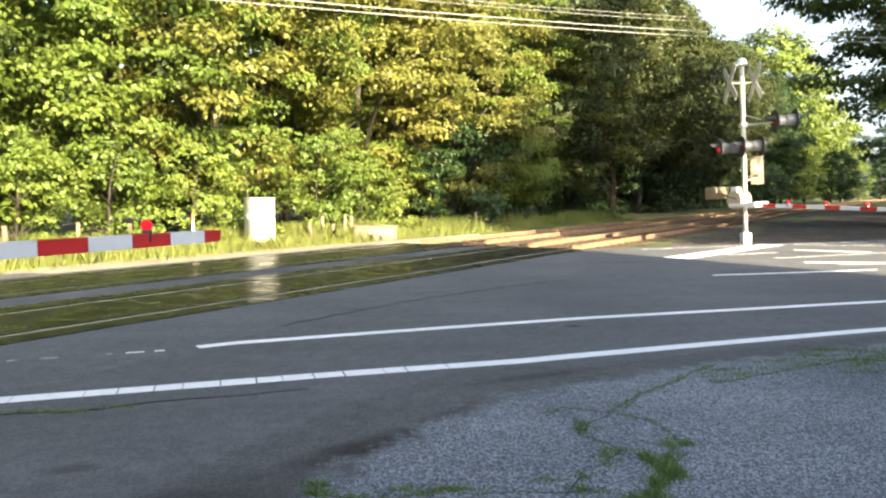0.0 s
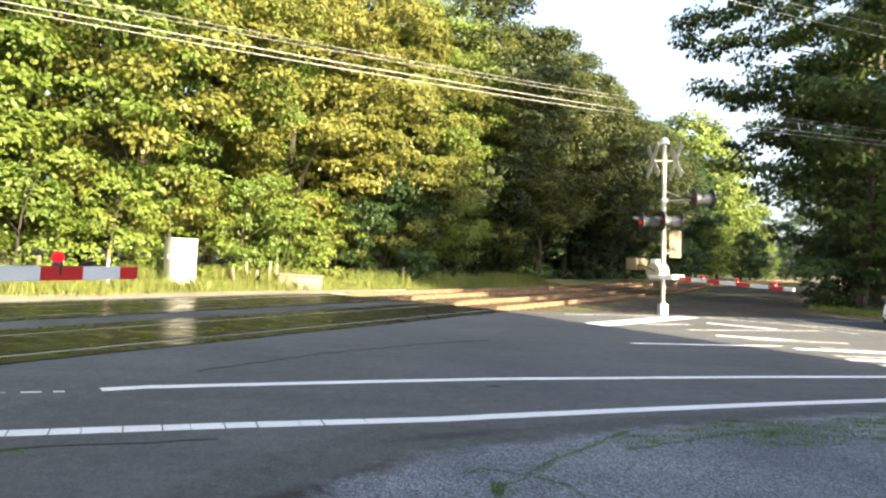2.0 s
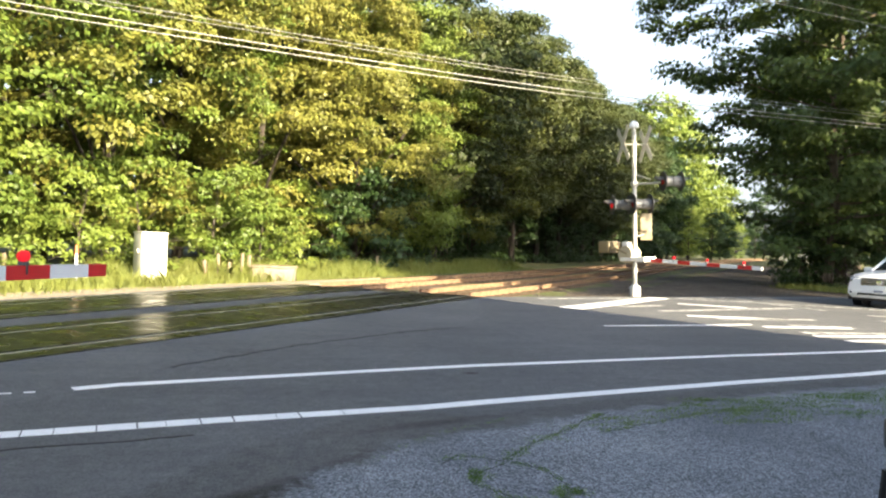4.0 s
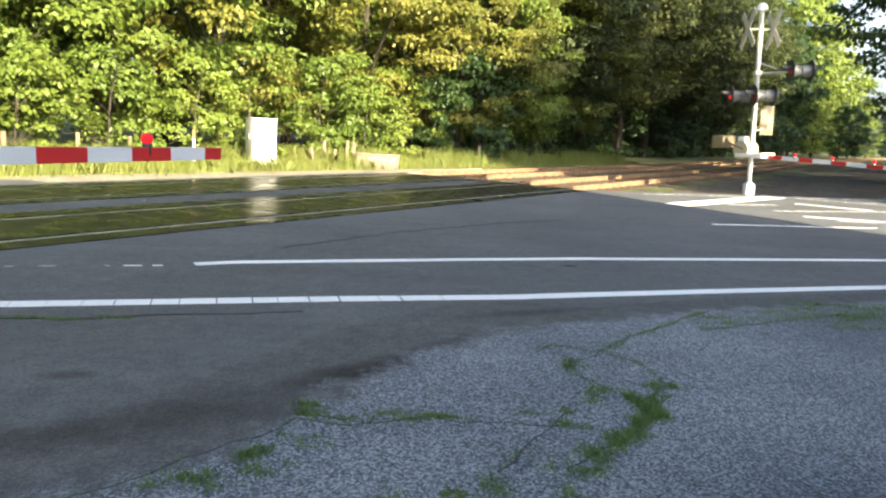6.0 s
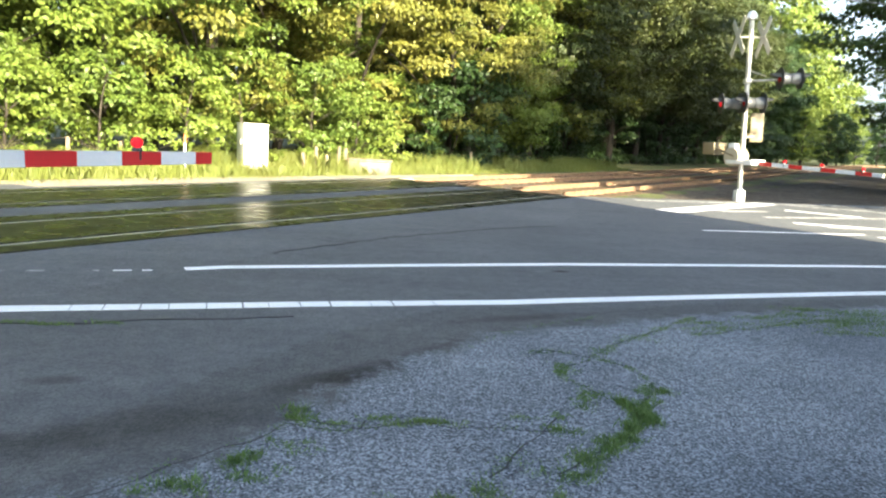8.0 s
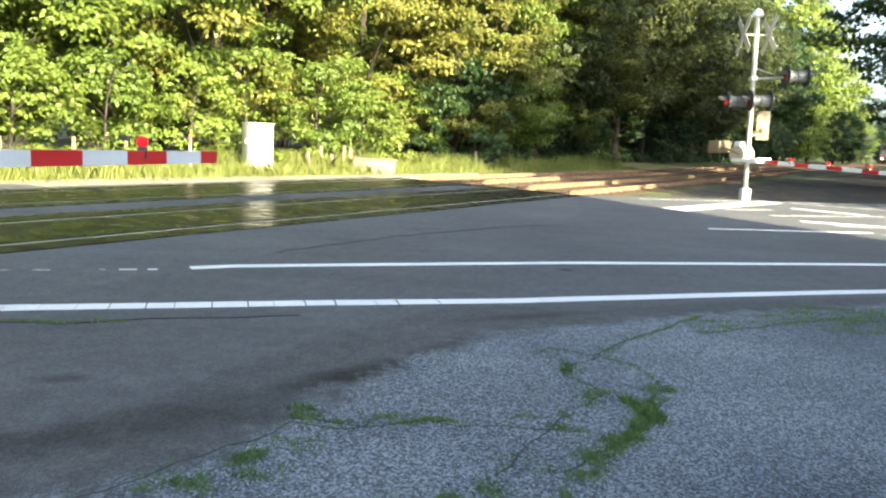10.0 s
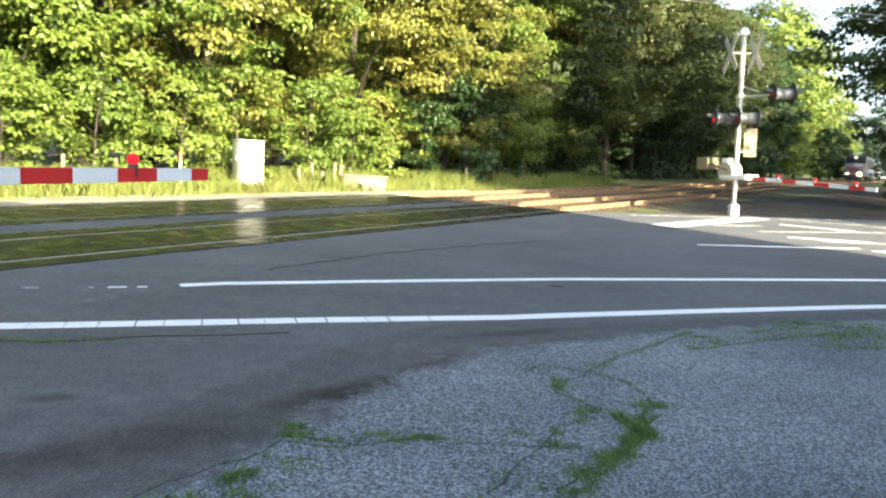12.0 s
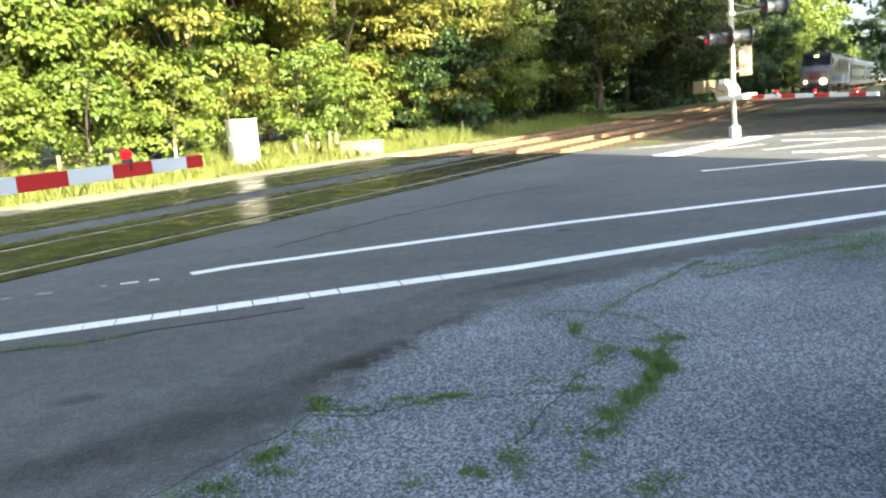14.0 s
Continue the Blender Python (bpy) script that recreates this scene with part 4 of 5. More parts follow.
for x, y, key, sc in ((52, 112, "green", 1.7), (60, 114, "green", 1.9), (68, 121, "green", 1.8), (79, 135, "green", 1.6), (92, 148, "green", 1.35), (62, 106, "green", 0.62), (70, 112, "tall", 0.5), (78, 122, "tall", 0.55), (92, 142, "green", 0.6), (100, 150, "green", 0.6), (112, 160, "tall", 0.6), (86, 132, "tall", 0.5), (124, 165, "green", 0.75), (140, 172, "yellow", 0.8), (96, 110, "green", 0.55), (112, 122, "yellow", 0.6), (126, 130, "tall", 0.7), (84, 92, "green", 0.5)):
    plant("far_" + key, x, y, rnd.uniform(0, 360), sc, "distant sunlit green tree along the railway", "tree", "distant trees")
for k in range(26):
    a = radians(-6 + 2.6 * k)
    r = rnd.uniform(250, 300)
    plant("far_green" if k % 2 else "far_tall", r * math.sin(a), r * math.cos(a), rnd.uniform(0, 360), rnd.uniform(1.5, 1.9), "far woodland tree on the skyline", "tree", "far woodland")


# ---- crossing gates ----
def lamp_pair(parent, at, facing, lit, radius=0.275):
    """A flashing signal: round black backing, hood, lens and housing, its lens towards facing."""
    m = Matrix.Translation(at) @ Vector(facing).to_track_quat("Z", "Y").to_matrix().to_4x4()
    bm = bmesh.new()
    lathe(bm, [(0.0, -0.25), (0.13, -0.24), (0.15, -0.1), (0.16, 0.0)], 18, m)
    lamp = part("signal_housing", bm, HOUSING, parent)
    bm = bmesh.new()
    lathe(bm, [(0.1, -0.012), (radius, -0.012), (radius + 0.004, 0.0), (radius, 0.012), (0.1, 0.012)], 28, m)
    part("backing_disc", bm, BLACK, lamp)
    bm = bmesh.new()
    lathe(bm, [(0.0, 0.035), (0.06, 0.03), (0.105, 0.012)], 18, m)
    part("lens", bm, REDGLOW if lit else REDDIM, lamp)
    bm = bmesh.new()
    up = m.to_3x3().inverted() @ Vector((0, 0, 1))
    mid = math.atan2(up.y, up.x)
    rings = []
    for z, r in ((0.012, 0.14), (0.24, 0.13)):
        span = 1.9 if z < 0.1 else 1.25
        rings.append([bm.verts.new(m @ Vector((r * math.cos(mid + span * (k / 8 - 0.5) * 2 * 0.8), r * math.sin(mid + span * (k / 8 - 0.5) * 2 * 0.8), z))) for k in range(9)])
    for k in range(8):
        bm.faces.new((rings[0][k], rings[0][k + 1], rings[1][k + 1], rings[1][k]))
    bmesh.ops.solidify(bm, geom=bm.faces[:], thickness=0.006)
    part("hood", bm, HOUSING, lamp)
    return lamp


def gate_arm(g, pivot, tip, first_red, stripe, h0, h1, lamps, lamp_side, red=True, lens=1.0, white=None):
    """The striped arm from pivot to tip: a core, sheeting stripes that wrap it, and small red lamps."""
    pivot, tip = Vector(pivot), Vector(tip)
    L = (tip - pivot).length
    m = Matrix.Translation(pivot) @ (tip - pivot).to_track_quat("X", "Z").to_matrix().to_4x4()

    def seg(a, b, grow):
        bm = bmesh.new()
        ha, hb = (h0 + (h1 - h0) * t / L for t in (a, b))
        vs = []
        for x, h in ((a, ha), (b, hb)):
            vs.append([bm.verts.new((x, sy * (0.03 + grow), sz * (h / 2 + grow))) for sy, sz in ((-1, -1), (1, -1), (1, 1), (-1, 1))])
        for k in range(4):
            bm.faces.new((vs[0][k], vs[0][(k + 1) % 4], vs[1][(k + 1) % 4], vs[1][k]))
        bm.faces.new(vs[0][::-1]), bm.faces.new(vs[1])
        bmesh.ops.recalc_face_normals(bm, faces=bm.faces)
        bmesh.ops.transform(bm, matrix=m, verts=bm.verts[:])
        return bm

    arm = part("arm", seg(0, L, 0.0), SILVER, g, "", False)
    x = L
    size = first_red
    while x > 0.25:
        a = max(0.2, x - size)
        part("stripe", seg(a + 0.001, x - 0.001, 0.003), ARMRED if red else ARMWHITE, arm, "red reflective stripe" if red else "white reflective stripe", False)
        x, red, size = a, not red, stripe if not red else white or stripe
    for d in lamps:
        c = m @ Vector((L - d, 0, (h0 + (h1 - h0) * (L - d) / L) / 2))
        bm = bmesh.new()
        box(bm, (0.07, 0.05, 0.1), tuple(c + Vector((0, 0, -0.015))), 0.012)
        base = part("lamp_base", bm, BLACK, arm)
        bm = bmesh.new()
        f = Matrix.Translation(c + Vector((0, 0, 0.068))) @ Vector(lamp_side).to_track_quat("Z", "Y").to_matrix().to_4x4()
        lathe(bm, [(r * lens, h * lens) for r, h in ((0.0, -0.045), (0.04, -0.038), (0.05, -0.012), (0.05, 0.012), (0.04, 0.038), (0.0, 0.042))], 18, f)
        part("lamp_lens", bm, REDGLOW, base, "lit red lamp")
    return arm


def mast_gate(at, height, label, arm_yaw):
    g = thing("crossing_gate", Matrix.Translation(at), label, "crossing gate", "crossing gates")
    bm = bmesh.new()
    box(bm, (0.24, 0.24, 0.36), (0, 0, 0.12), 0.03)
    rod(bm, (0, 0, 0.2), (0, 0, 0.34), 0.1, 0.075)
    part("foundation", bm, WHITE, g)
    bm = bmesh.new()
    lathe(bm, [(0.064, 0.1), (0.064, height - 0.04), (0.085, height - 0.04), (0.085, height), (0.05, height + 0.05), (0.0, height + 0.06)], 18)
    part("mast", bm, SILVER, g)
    a = Matrix.Rotation(arm_yaw, 4, "Z")
    bm = bmesh.new()
    box(bm, (0.34, 0.3, 0.5), (-0.2, 0.0, 1.32), 0.05)
    rod(bm, (-0.2, -0.2, 1.2), (-0.2, 0.2, 1.2), 0.25, 0.25, 20)
    bmesh.ops.transform(bm, matrix=a, verts=bm.verts[:])
    mech = part("mechanism", bm, CREAM, g, "cream painted gate mechanism housing")
    bm = bmesh.new()
    for y in (-0.22, 0.22):
        box(bm, (0.9, 0.03, 0.1), (0.1, y, 1.06), 0.01)
    box(bm, (0.28, 0.5, 0.14), (0.42, 0, 1.06), 0.02)
    bmesh.ops.transform(bm, matrix=a, verts=bm.verts[:])
    part("arm_bracket", bm, WHITE, mech)
    bm = bmesh.new()
    for y in (-0.19, 0.19):
        rod(bm, (-0.1, y, 1.22), (-0.75, y, 1.42), 0.03, 0.03, 8)
    box(bm, (0.42, 0.5, 0.34), (-0.98, 0, 1.42), 0.02)
    bmesh.ops.transform(bm, matrix=a, verts=bm.verts[:])
    part("counterweight", bm, TAN, mech, "tan sheet-metal counterweight")
    bm = bmesh.new()
    box(bm, (0.26, 0.05, 0.36), (-0.2, -0.16, 1.38), 0.02)
    bmesh.ops.transform(bm, matrix=a, verts=bm.verts[:])
    part("housing_door", bm, WHITE, mech)
    return g


FAR_MAST, FAR_TIP = Vector((9.49, 18.95, 0)), Vector((10.94, 15.3, 0.985))
far_yaw = math.atan2(FAR_TIP.y - FAR_MAST.y, FAR_TIP.x - FAR_MAST.x)
LEAN = Matrix.Rotation(radians(-2.6), 4, Vector((0.45, 0.89, 0)))
gate = mast_gate(FAR_MAST, 4.85, "silver crossing signal mast with lowered red and white gate arm", far_yaw)
gate_arm(gate, Vector((0.12, -0.3, 1.05)), LEAN.to_3x3().inverted() @ (FAR_TIP - FAR_MAST), 0.26, 0.4, 0.092, 0.078, (0.5, 1.55, 2.6), (-0.8, -0.6, 0), False, 0.8, 0.5)
# crossbuck
CB = Vector((-0.99, 0.08, 0))
for facing in (1, -1):
    bm = bmesh.new()
    rod(bm, (0, 0, 4.36), CB * facing * 0.33 + Vector((0, 0, 4.36)), 0.022, 0.022, 8)
    bracket = part("crossbuck_bracket", bm, SILVER, gate)
    for sign, depth in ((1, 0.33), (-1, 0.345)):
        bm = bmesh.new()
        box(bm, (1.22, 0.012, 0.2), (0, 0, 0), 0.004, Matrix.Rotation(radians(47 * sign), 3, "Y"))
        turn = Matrix.Rotation(math.atan2(CB.y, CB.x) + math.pi / 2 + (0 if facing > 0 else math.pi), 4, "Z")
        place = Matrix.Translation(Vector((0, 0, 4.36)) + CB * depth * facing) @ turn
        bmesh.ops.transform(bm, matrix=place, verts=bm.verts[:])
        blade = part("crossbuck_blade", bm, CROSSBUCK, gate, "weathered white crossbuck blade", False)
        for k in (-1, 1):
            bm = bmesh.new()
            box(bm, (0.36, 0.004, 0.08), (0.34 * k, -0.009, 0), 0.0, None)
            bmesh.ops.transform(bm, matrix=place @ Matrix.Rotation(radians(47 * sign), 4, "Y"), verts=bm.verts[:])
            part("faded_lettering", bm, SILVER, blade, "faded grey bar of lettering", False)
ACROSS = Vector((0.75, -0.66, 0)).normalized()
LEFT = Vector((-0.985, 0.12, 0)).normalized()
for z, ends in ((2.66, (-0.4, 0.2)), (3.22, (1.05,))):
    bm = bmesh.new()
    lo = min(0, *ends) if len(ends) > 1 else -0.06
    rod(bm, ACROSS * lo + Vector((0, 0, z)), ACROSS * max(ends) + Vector((0, 0, z)), 0.03)
    box(bm, (0.18, 0.18, 0.12), (0, 0, z), 0.02)
    cross = part("crossarm", bm, SILVER, gate)
    for k, e in enumerate(ends):
        c = ACROSS * e + Vector((0, 0, z - 0.02 if z < 3 else z + 0.02))
        lamp_pair(gate, c + LEFT * 0.25, LEFT, z < 3 and e < 0)
        lamp_pair(gate, c - LEFT * 0.25, -LEFT, False)
bm = bmesh.new()
box(bm, (0.36, 0.02, 0.78), (0.42, 0.12, 2.0), 0.008, None)
for z in (1.82, 2.3):
    rod(bm, (0, 0, z), (0.4, 0.11, z), 0.012, 0.012, 6)
part("back_plate", bm, TAN, gate, "tan back of a bolted sign plate")
bm = bmesh.new()
lathe(bm, [(0.0, 5.04), (0.07, 5.02), (0.125, 4.95), (0.14, 4.86), (0.15, 4.84), (0.06, 4.83)], 20)
part("bell", bm, WHITE, gate, "white warning bell on top of the mast")
for a, b in (((-0.05, -0.075, 1.5), (-0.05, -0.075, 2.6)), ((0.06, 0.0, 1.72), (0.34, 0.09, 1.78)), ((0.04, 0.0, 3.5), (0.35, -0.3, 3.32))):
    bm = bmesh.new()
    rod(bm, a, b, 0.018, 0.018, 6)
    part("conduit", bm, SILVER, gate, "grey cable conduit")
gate.matrix_world = Matrix.Translation(FAR_MAST) @ LEAN

NEAR_TIP = Vector((-1.57, 6.26, 1.0))
NEAR_DIR = Vector((-0.433, -0.901, 0)).normalized()
NEAR_MAST = NEAR_TIP + NEAR_DIR * 7.0
NEAR_MAST.z = 0
gate2 = mast_gate(NEAR_MAST, 4.85, "crossing gate with lowered red and white striped arm", math.atan2(-NEAR_DIR.y, -NEAR_DIR.x))
gate_arm(gate2, Vector((0, 0, 1.03)) - NEAR_DIR * 0.3, NEAR_TIP - NEAR_MAST, 0.2, 0.388, 0.118, 0.092, (0.8, 2.3, 3.9), (0.5, -0.86, 0), True, 0.9)

# ---- trackside things ----
CABINET = paint("cabinet_enamel", (0.58, 0.56, 0.49), 0.45, 0.0, 0.3, (0.36, 0.33, 0.26), 3)
cab = thing("signal_cabinet", Matrix.Translation((-4.0, 20.75, -0.05)) @ Matrix.Rotation(radians(32), 4, "Z"), "white steel signal cabinet standing in the sunlit grass", "cabinet")
bm = bmesh.new()
box(bm, (0.7, 0.58, 1.3), (0, 0, 0.69), 0.015)
body = part("body", bm, CABINET, cab)
bm = bmesh.new()
box(bm, (0.74, 0.62, 0.04), (0, 0, 1.355), 0.012)
part("lid", bm, CABINET, cab)
bm = bmesh.new()
box(bm, (0.62, 0.02, 1.2), (0, -0.305, 0.72), 0.006)
door = part("door", bm, CABINET, cab)
bm = bmesh.new()
box(bm, (0.03, 0.05, 0.14), (0.24, -0.33, 0.75), 0.01)
part("handle", bm, SILVER, door, "steel door handle")
bm = bmesh.new()
box(bm, (0.05, 0.06, 0.12), (-0.38, -0.1, 0.85), 0.01)
part("padlock_hasp", bm, SILVER, cab)
bm = bmesh.new()
box(bm, (0.85, 0.72, 0.12), (0, 0, 0.02), 0.02)
part("plinth", bm, CONCRETE, cab)

vault = thing("concrete_vault", Matrix.Translation((-0.75, 22.6, -0.06)) @ Matrix.Rotation(radians(-6), 4, "Z"), "low weathered concrete cable vault in tall grass", "cable vault")
bm = bmesh.new()
box(bm, (1.3, 0.7, 0.42), (0, 0, 0.21), 0.025)
part("box", bm, CONCRETE, vault)
bm = bmesh.new()
box(bm, (1.38, 0.78, 0.07), (0, 0, 0.455), 0.02)
part("cover", bm, WEATHERED, vault)

rnd = random.Random(31)
for x, y, h in ((-2.75, 22.6, 0.55), (-2.4, 22.8, 0.75), (-2.1, 22.7, 0.5), (-1.75, 22.9, 0.78), (-1.5, 22.7, 0.74), (-6.9, 18.9, 0.7), (-8.0, 18.3, 0.75), (-9.4, 17.6, 0.7), (3.2, 29.5, 0.7)):
    p = thing("wooden_stake", Matrix.Translation((x, y, -0.06)) @ Euler((rnd.uniform(-0.08, 0.08), rnd.uniform(-0.08, 0.08), rnd.uniform(0, 3))).to_matrix().to_4x4(), "short weathered wooden fence stake in the grass", "stake", "fence stakes")
    bm = bmesh.new()
    box(bm, (0.09, 0.09, h + 0.1), (0, 0, h / 2), 0.012)
    part("post", bm, WEATHERED, p)
mk = thing("marker_post", Matrix.Translation((-5.55, 19.6, -0.06)), "white marker post with an orange top", "marker post")
bm = bmesh.new()
rod(bm, (0, 0, 0), (0, 0, 0.76), 0.035)
part("post", bm, WHITE, mk)
bm = bmesh.new()
rod(bm, (0, 0, 0.76), (0, 0, 0.98), 0.04, 0.032)
part("cap", bm, ORANGE, mk)


# ---- overhead wires ----
def wire(points, r, label):
    cu = bpy.data.curves.new("overhead_wire", "CURVE")
    cu.dimensions, cu.bevel_depth, cu.bevel_resolution = "3D", r, 2
    sp = cu.splines.new("NURBS")
    sp.points.add(len(points) - 1)
    for q, p in zip(sp.points, points):
        q.co = (*p, 1)
    sp.use_endpoint_u, sp.order_u = True, 3
    cu.materials.append(CABLE)
    return tagged(new("overhead_wire", cu), label, "cable", "overhead wires")


for dz, dy, r in ((0.0, 0.0, 0.014), (-0.12, 0.12, 0.013)):
    wire([(-38, 10.0 + dy, 7.4 + dz), (-20, 13.9 + dy, 6.65 + dz), (-7.2, 17 + dy, 6.22 + dz), (1.5, 19.4 + dy, 6.18 + dz), (9.7, 21.5 + dy, 6.22 + dz), (20.2, 22.3 + dy, 6.24 + dz), (46, 29 + dy, 7.2 + dz)], r, "pale thick overhead cable along the road")
for dz, dy in ((0.0, 0.0), (0.14, 0.1)):
    wire([(-38, 11.2 + dy, 7.7 + dz), (-20, 14.8 + dy, 6.95 + dz), (-5.7, 17.6 + dy, 6.55 + dz), (2, 19.7 + dy, 6.5 + dz), (9.5, 21.5 + dy, 6.52 + dz), (21.5, 22.6 + dy, 6.55 + dz), (46, 29.4 + dy, 7.5 + dz)], 0.007, "thin overhead wire along the road")
for dz in (0.0, 0.3):
    wire([(-20, 8.0, 8.3 + dz), (7.8, 14.9, 7.5 + dz), (12.9, 15.95, 7.5 + dz), (20, 17.6, 7.6 + dz), (46, 24, 8.6 + dz)], 0.007, "thin overhead wire across the road")


# ---- parked car ----
def car(m, label):
    c = thing("car", m, label, "car")
    # x forward, y left; body lofted from cross sections
    bm = bmesh.new()
    secs = [(2.48, 0.62, 0.36, 0.62), (2.42, 0.86, 0.3, 0.86), (2.2, 0.94, 0.26, 1.0), (1.5, 0.97, 0.24, 1.1), (0.95, 0.975, 0.24, 1.14), (-1.8, 0.975, 0.24, 1.14), (-2.3, 0.95, 0.28, 1.12), (-2.46, 0.88, 0.4, 0.95)]
    rings = []
    for x, w, lo, hi in secs:
        ring = [(x, -w * 0.86, lo), (x, -w, lo + 0.12), (x, -w, (lo + hi) / 2), (x, -w * 0.97, hi - 0.12), (x, -w * 0.86, hi), (x, 0, hi + 0.05 * (x > 0.5)), (x, w * 0.86, hi), (x, w * 0.97, hi - 0.12), (x, w, (lo + hi) / 2), (x, w, lo + 0.12), (x, w * 0.86, lo)]
        rings.append([bm.verts.new(p) for p in ring])
    for a, b in zip(rings, rings[1:]):
        for k in range(len(a)):
            j = (k + 1) % len(a)
            bm.faces.new((a[k], a[j], b[j], b[k]))
    bm.faces.new(rings[0]), bm.faces.new(rings[-1][::-1])
    bmesh.ops.recalc_face_normals(bm, faces=bm.faces)
    body = part("body", bm, CARWHITE, c)
    bm = bmesh.new()
    rings = [[bm.verts.new(p) for p in ring] for ring in (
        [(1.05, -0.84, 1.1), (1.05, 0.84, 1.1), (-2.38, 0.84, 1.1), (-2.38, -0.84, 1.1)],
        [(0.1, -0.68, 1.68), (0.1, 0.68, 1.68), (-2.05, 0.66, 1.7), (-2.05, -0.66, 1.7)])]
    for k in range(4):
        bm.faces.new((rings[0][k], rings[0][(k + 1) % 4], rings[1][(k + 1) % 4], rings[1][k]))
    bm.faces.new(rings[1])
    bmesh.ops.recalc_face_normals(bm, faces=bm.faces)
    part("windows", bm, GLASS, c, "dark tinted window glass", False)
    bm = bmesh.new()
    box(bm, (2.3, 1.42, 0.09), (-0.98, 0, 1.71), 0.04)
    for sy in (-1, 1):
        rod(bm, (1.06, 0.85 * sy, 1.1), (0.1, 0.69 * sy, 1.69), 0.045, 0.045, 8)
        rod(bm, (-0.7, 0.86 * sy, 1.1), (-0.7, 0.69 * sy, 1.69), 0.04, 0.04, 8)
        rod(bm, (-2.36, 0.85 * sy, 1.1), (-2.02, 0.68 * sy, 1.69), 0.07, 0.06, 8)
    part("roof", bm, CARWHITE, c)
    bm = bmesh.new()
    box(bm, (0.1, 1.02, 0.26), (2.42, 0, 0.79), 0.03)
    grille = part("grille", bm, PLASTIC, c, "dark grille with chrome bars")
    bm = bmesh.new()
    for z in (0.72, 0.79, 0.86):
        box(bm, (0.03, 0.96, 0.018), (2.475, 0, z), 0.004)
    lathe(bm, [(0.0, 0.02), (0.075, 0.012), (0.085, 0.0)], 18, Matrix.Translation((2.48, 0, 0.79)) @ Matrix.Rotation(radians(90), 4, "Y"))
    part("chrome_bar", bm, CHROME, grille)
    bm = bmesh.new()
    box(bm, (0.08, 1.2, 0.13), (2.44, 0, 0.42), 0.03)
    part("air_intake", bm, PLASTIC, c)
    bm = bmesh.new()
    box(bm, (0.02, 0.31, 0.15), (2.5, 0, 0.52), 0.004)
    plate = part("number_plate", bm, WHITE, c)
    bm = bmesh.new()
    for k in range(6):
        box(bm, (0.004, 0.028, 0.07), (2.512, -0.11 + 0.044 * k, 0.52))
    part("plate_bars", bm, LOCOBLUE, plate, "dark plain bars")
    bm = bmesh.new()
    box(bm, (0.3, 1.8, 0.12), (2.2, 0, 0.27), 0.03)
    part("lower_bumper", bm, PLASTIC, c)
    for sy in (-1, 1):
        bm = bmesh.new()
        box(bm, (0.34, 0.3, 0.19), (2.24, 0.74 * sy, 0.85), 0.06, Matrix.Rotation(radians(-22 * sy), 3, "Z"))
        part("headlight", bm, LENS, c, "clear headlight glass")
        bm = bmesh.new()
        box(bm, (0.1, 0.16, 0.1), (2.4, 0.74 * sy, 0.46), 0.03)
        part("fog_light", bm, LENS, c)
        bm = bmesh.new()
        box(bm, (0.16, 0.24, 0.17), (0.7, 1.08 * sy, 1.16), 0.05)
        part("mirror", bm, CARWHITE, c)
        for x in (1.5, -1.42):
            bm = bmesh.new()
            side = Matrix.Translation((x, 0.86 * sy, 0.38)) @ Matrix.Rotation(radians(90), 4, "X")
            lathe(bm, [(0.22, -0.12), (0.34, -0.125), (0.375, -0.09), (0.38, 0), (0.375, 0.09), (0.34, 0.125), (0.22, 0.12)], 28, side)
            wheel = part("tyre", bm, TYRE, c)
            bm = bmesh.new()
            lathe(bm, [(0.235, -0.1), (0.2, -0.06), (0.05, -0.075), (0.0, -0.08)], 20, side)
            lathe(bm, [(0.235, 0.1), (0.2, 0.06), (0.05, 0.075), (0.0, 0.08)], 20, side)
            part("rim", bm, CHROME, wheel)
            bm = bmesh.new()
            lathe(bm, [(0.39, -0.13), (0.44, -0.13), (0.44, 0.13), (0.39, 0.13)], 28, side)
            part("wheel_arch", bm, PLASTIC, c)
        bm = bmesh.new()
        for x in (0.35, -0.75):
            box(bm, (0.2, 0.03, 0.035), (x, 0.985 * sy, 0.98), 0.01)
        part("door_handle", bm, CHROME, c)
    return c


CAR_WAY = Vector((-0.915, -0.405, 0)).normalized()
CAR_LEFT = Vector((-CAR_WAY.y, CAR_WAY.x, 0))
car_at = Vector((15.65, 17.5, 0)) - CAR_WAY * 1.5 + CAR_LEFT * 0.86
car(Matrix.Translation(car_at) @ Matrix.Rotation(math.atan2(CAR_WAY.y, CAR_WAY.x), 4, "Z") @ Matrix.Diagonal((0.95, 0.95, 0.87, 1)), "white sport utility car waiting on the road")

# ---- black bin by the lot ----
binn = thing("litter_bin", Matrix.Translation((1.93, 1.66, 0.0)) @ Matrix.Diagonal((1.03, 1.03, 1.045, 1)), "black ribbed litter bin on the old pavement", "litter bin")
bm = bmesh.new()
lathe(bm, [(0.0, 0.0), (0.27, 0.0), (0.275, 0.03), (0.225, 0.7), (0.235, 0.72), (0.235, 0.76)], 32)
part("body", bm, PLASTIC, binn)
for k in range(16):
    a = k * math.pi / 8
    bm = bmesh.new()
    rod(bm, (0.277 * math.cos(a), 0.277 * math.sin(a), 0.06), (0.232 * math.cos(a), 0.232 * math.sin(a), 0.66), 0.012, 0.012, 6)
    part("rib", bm, PLASTIC, binn)
bm = bmesh.new()
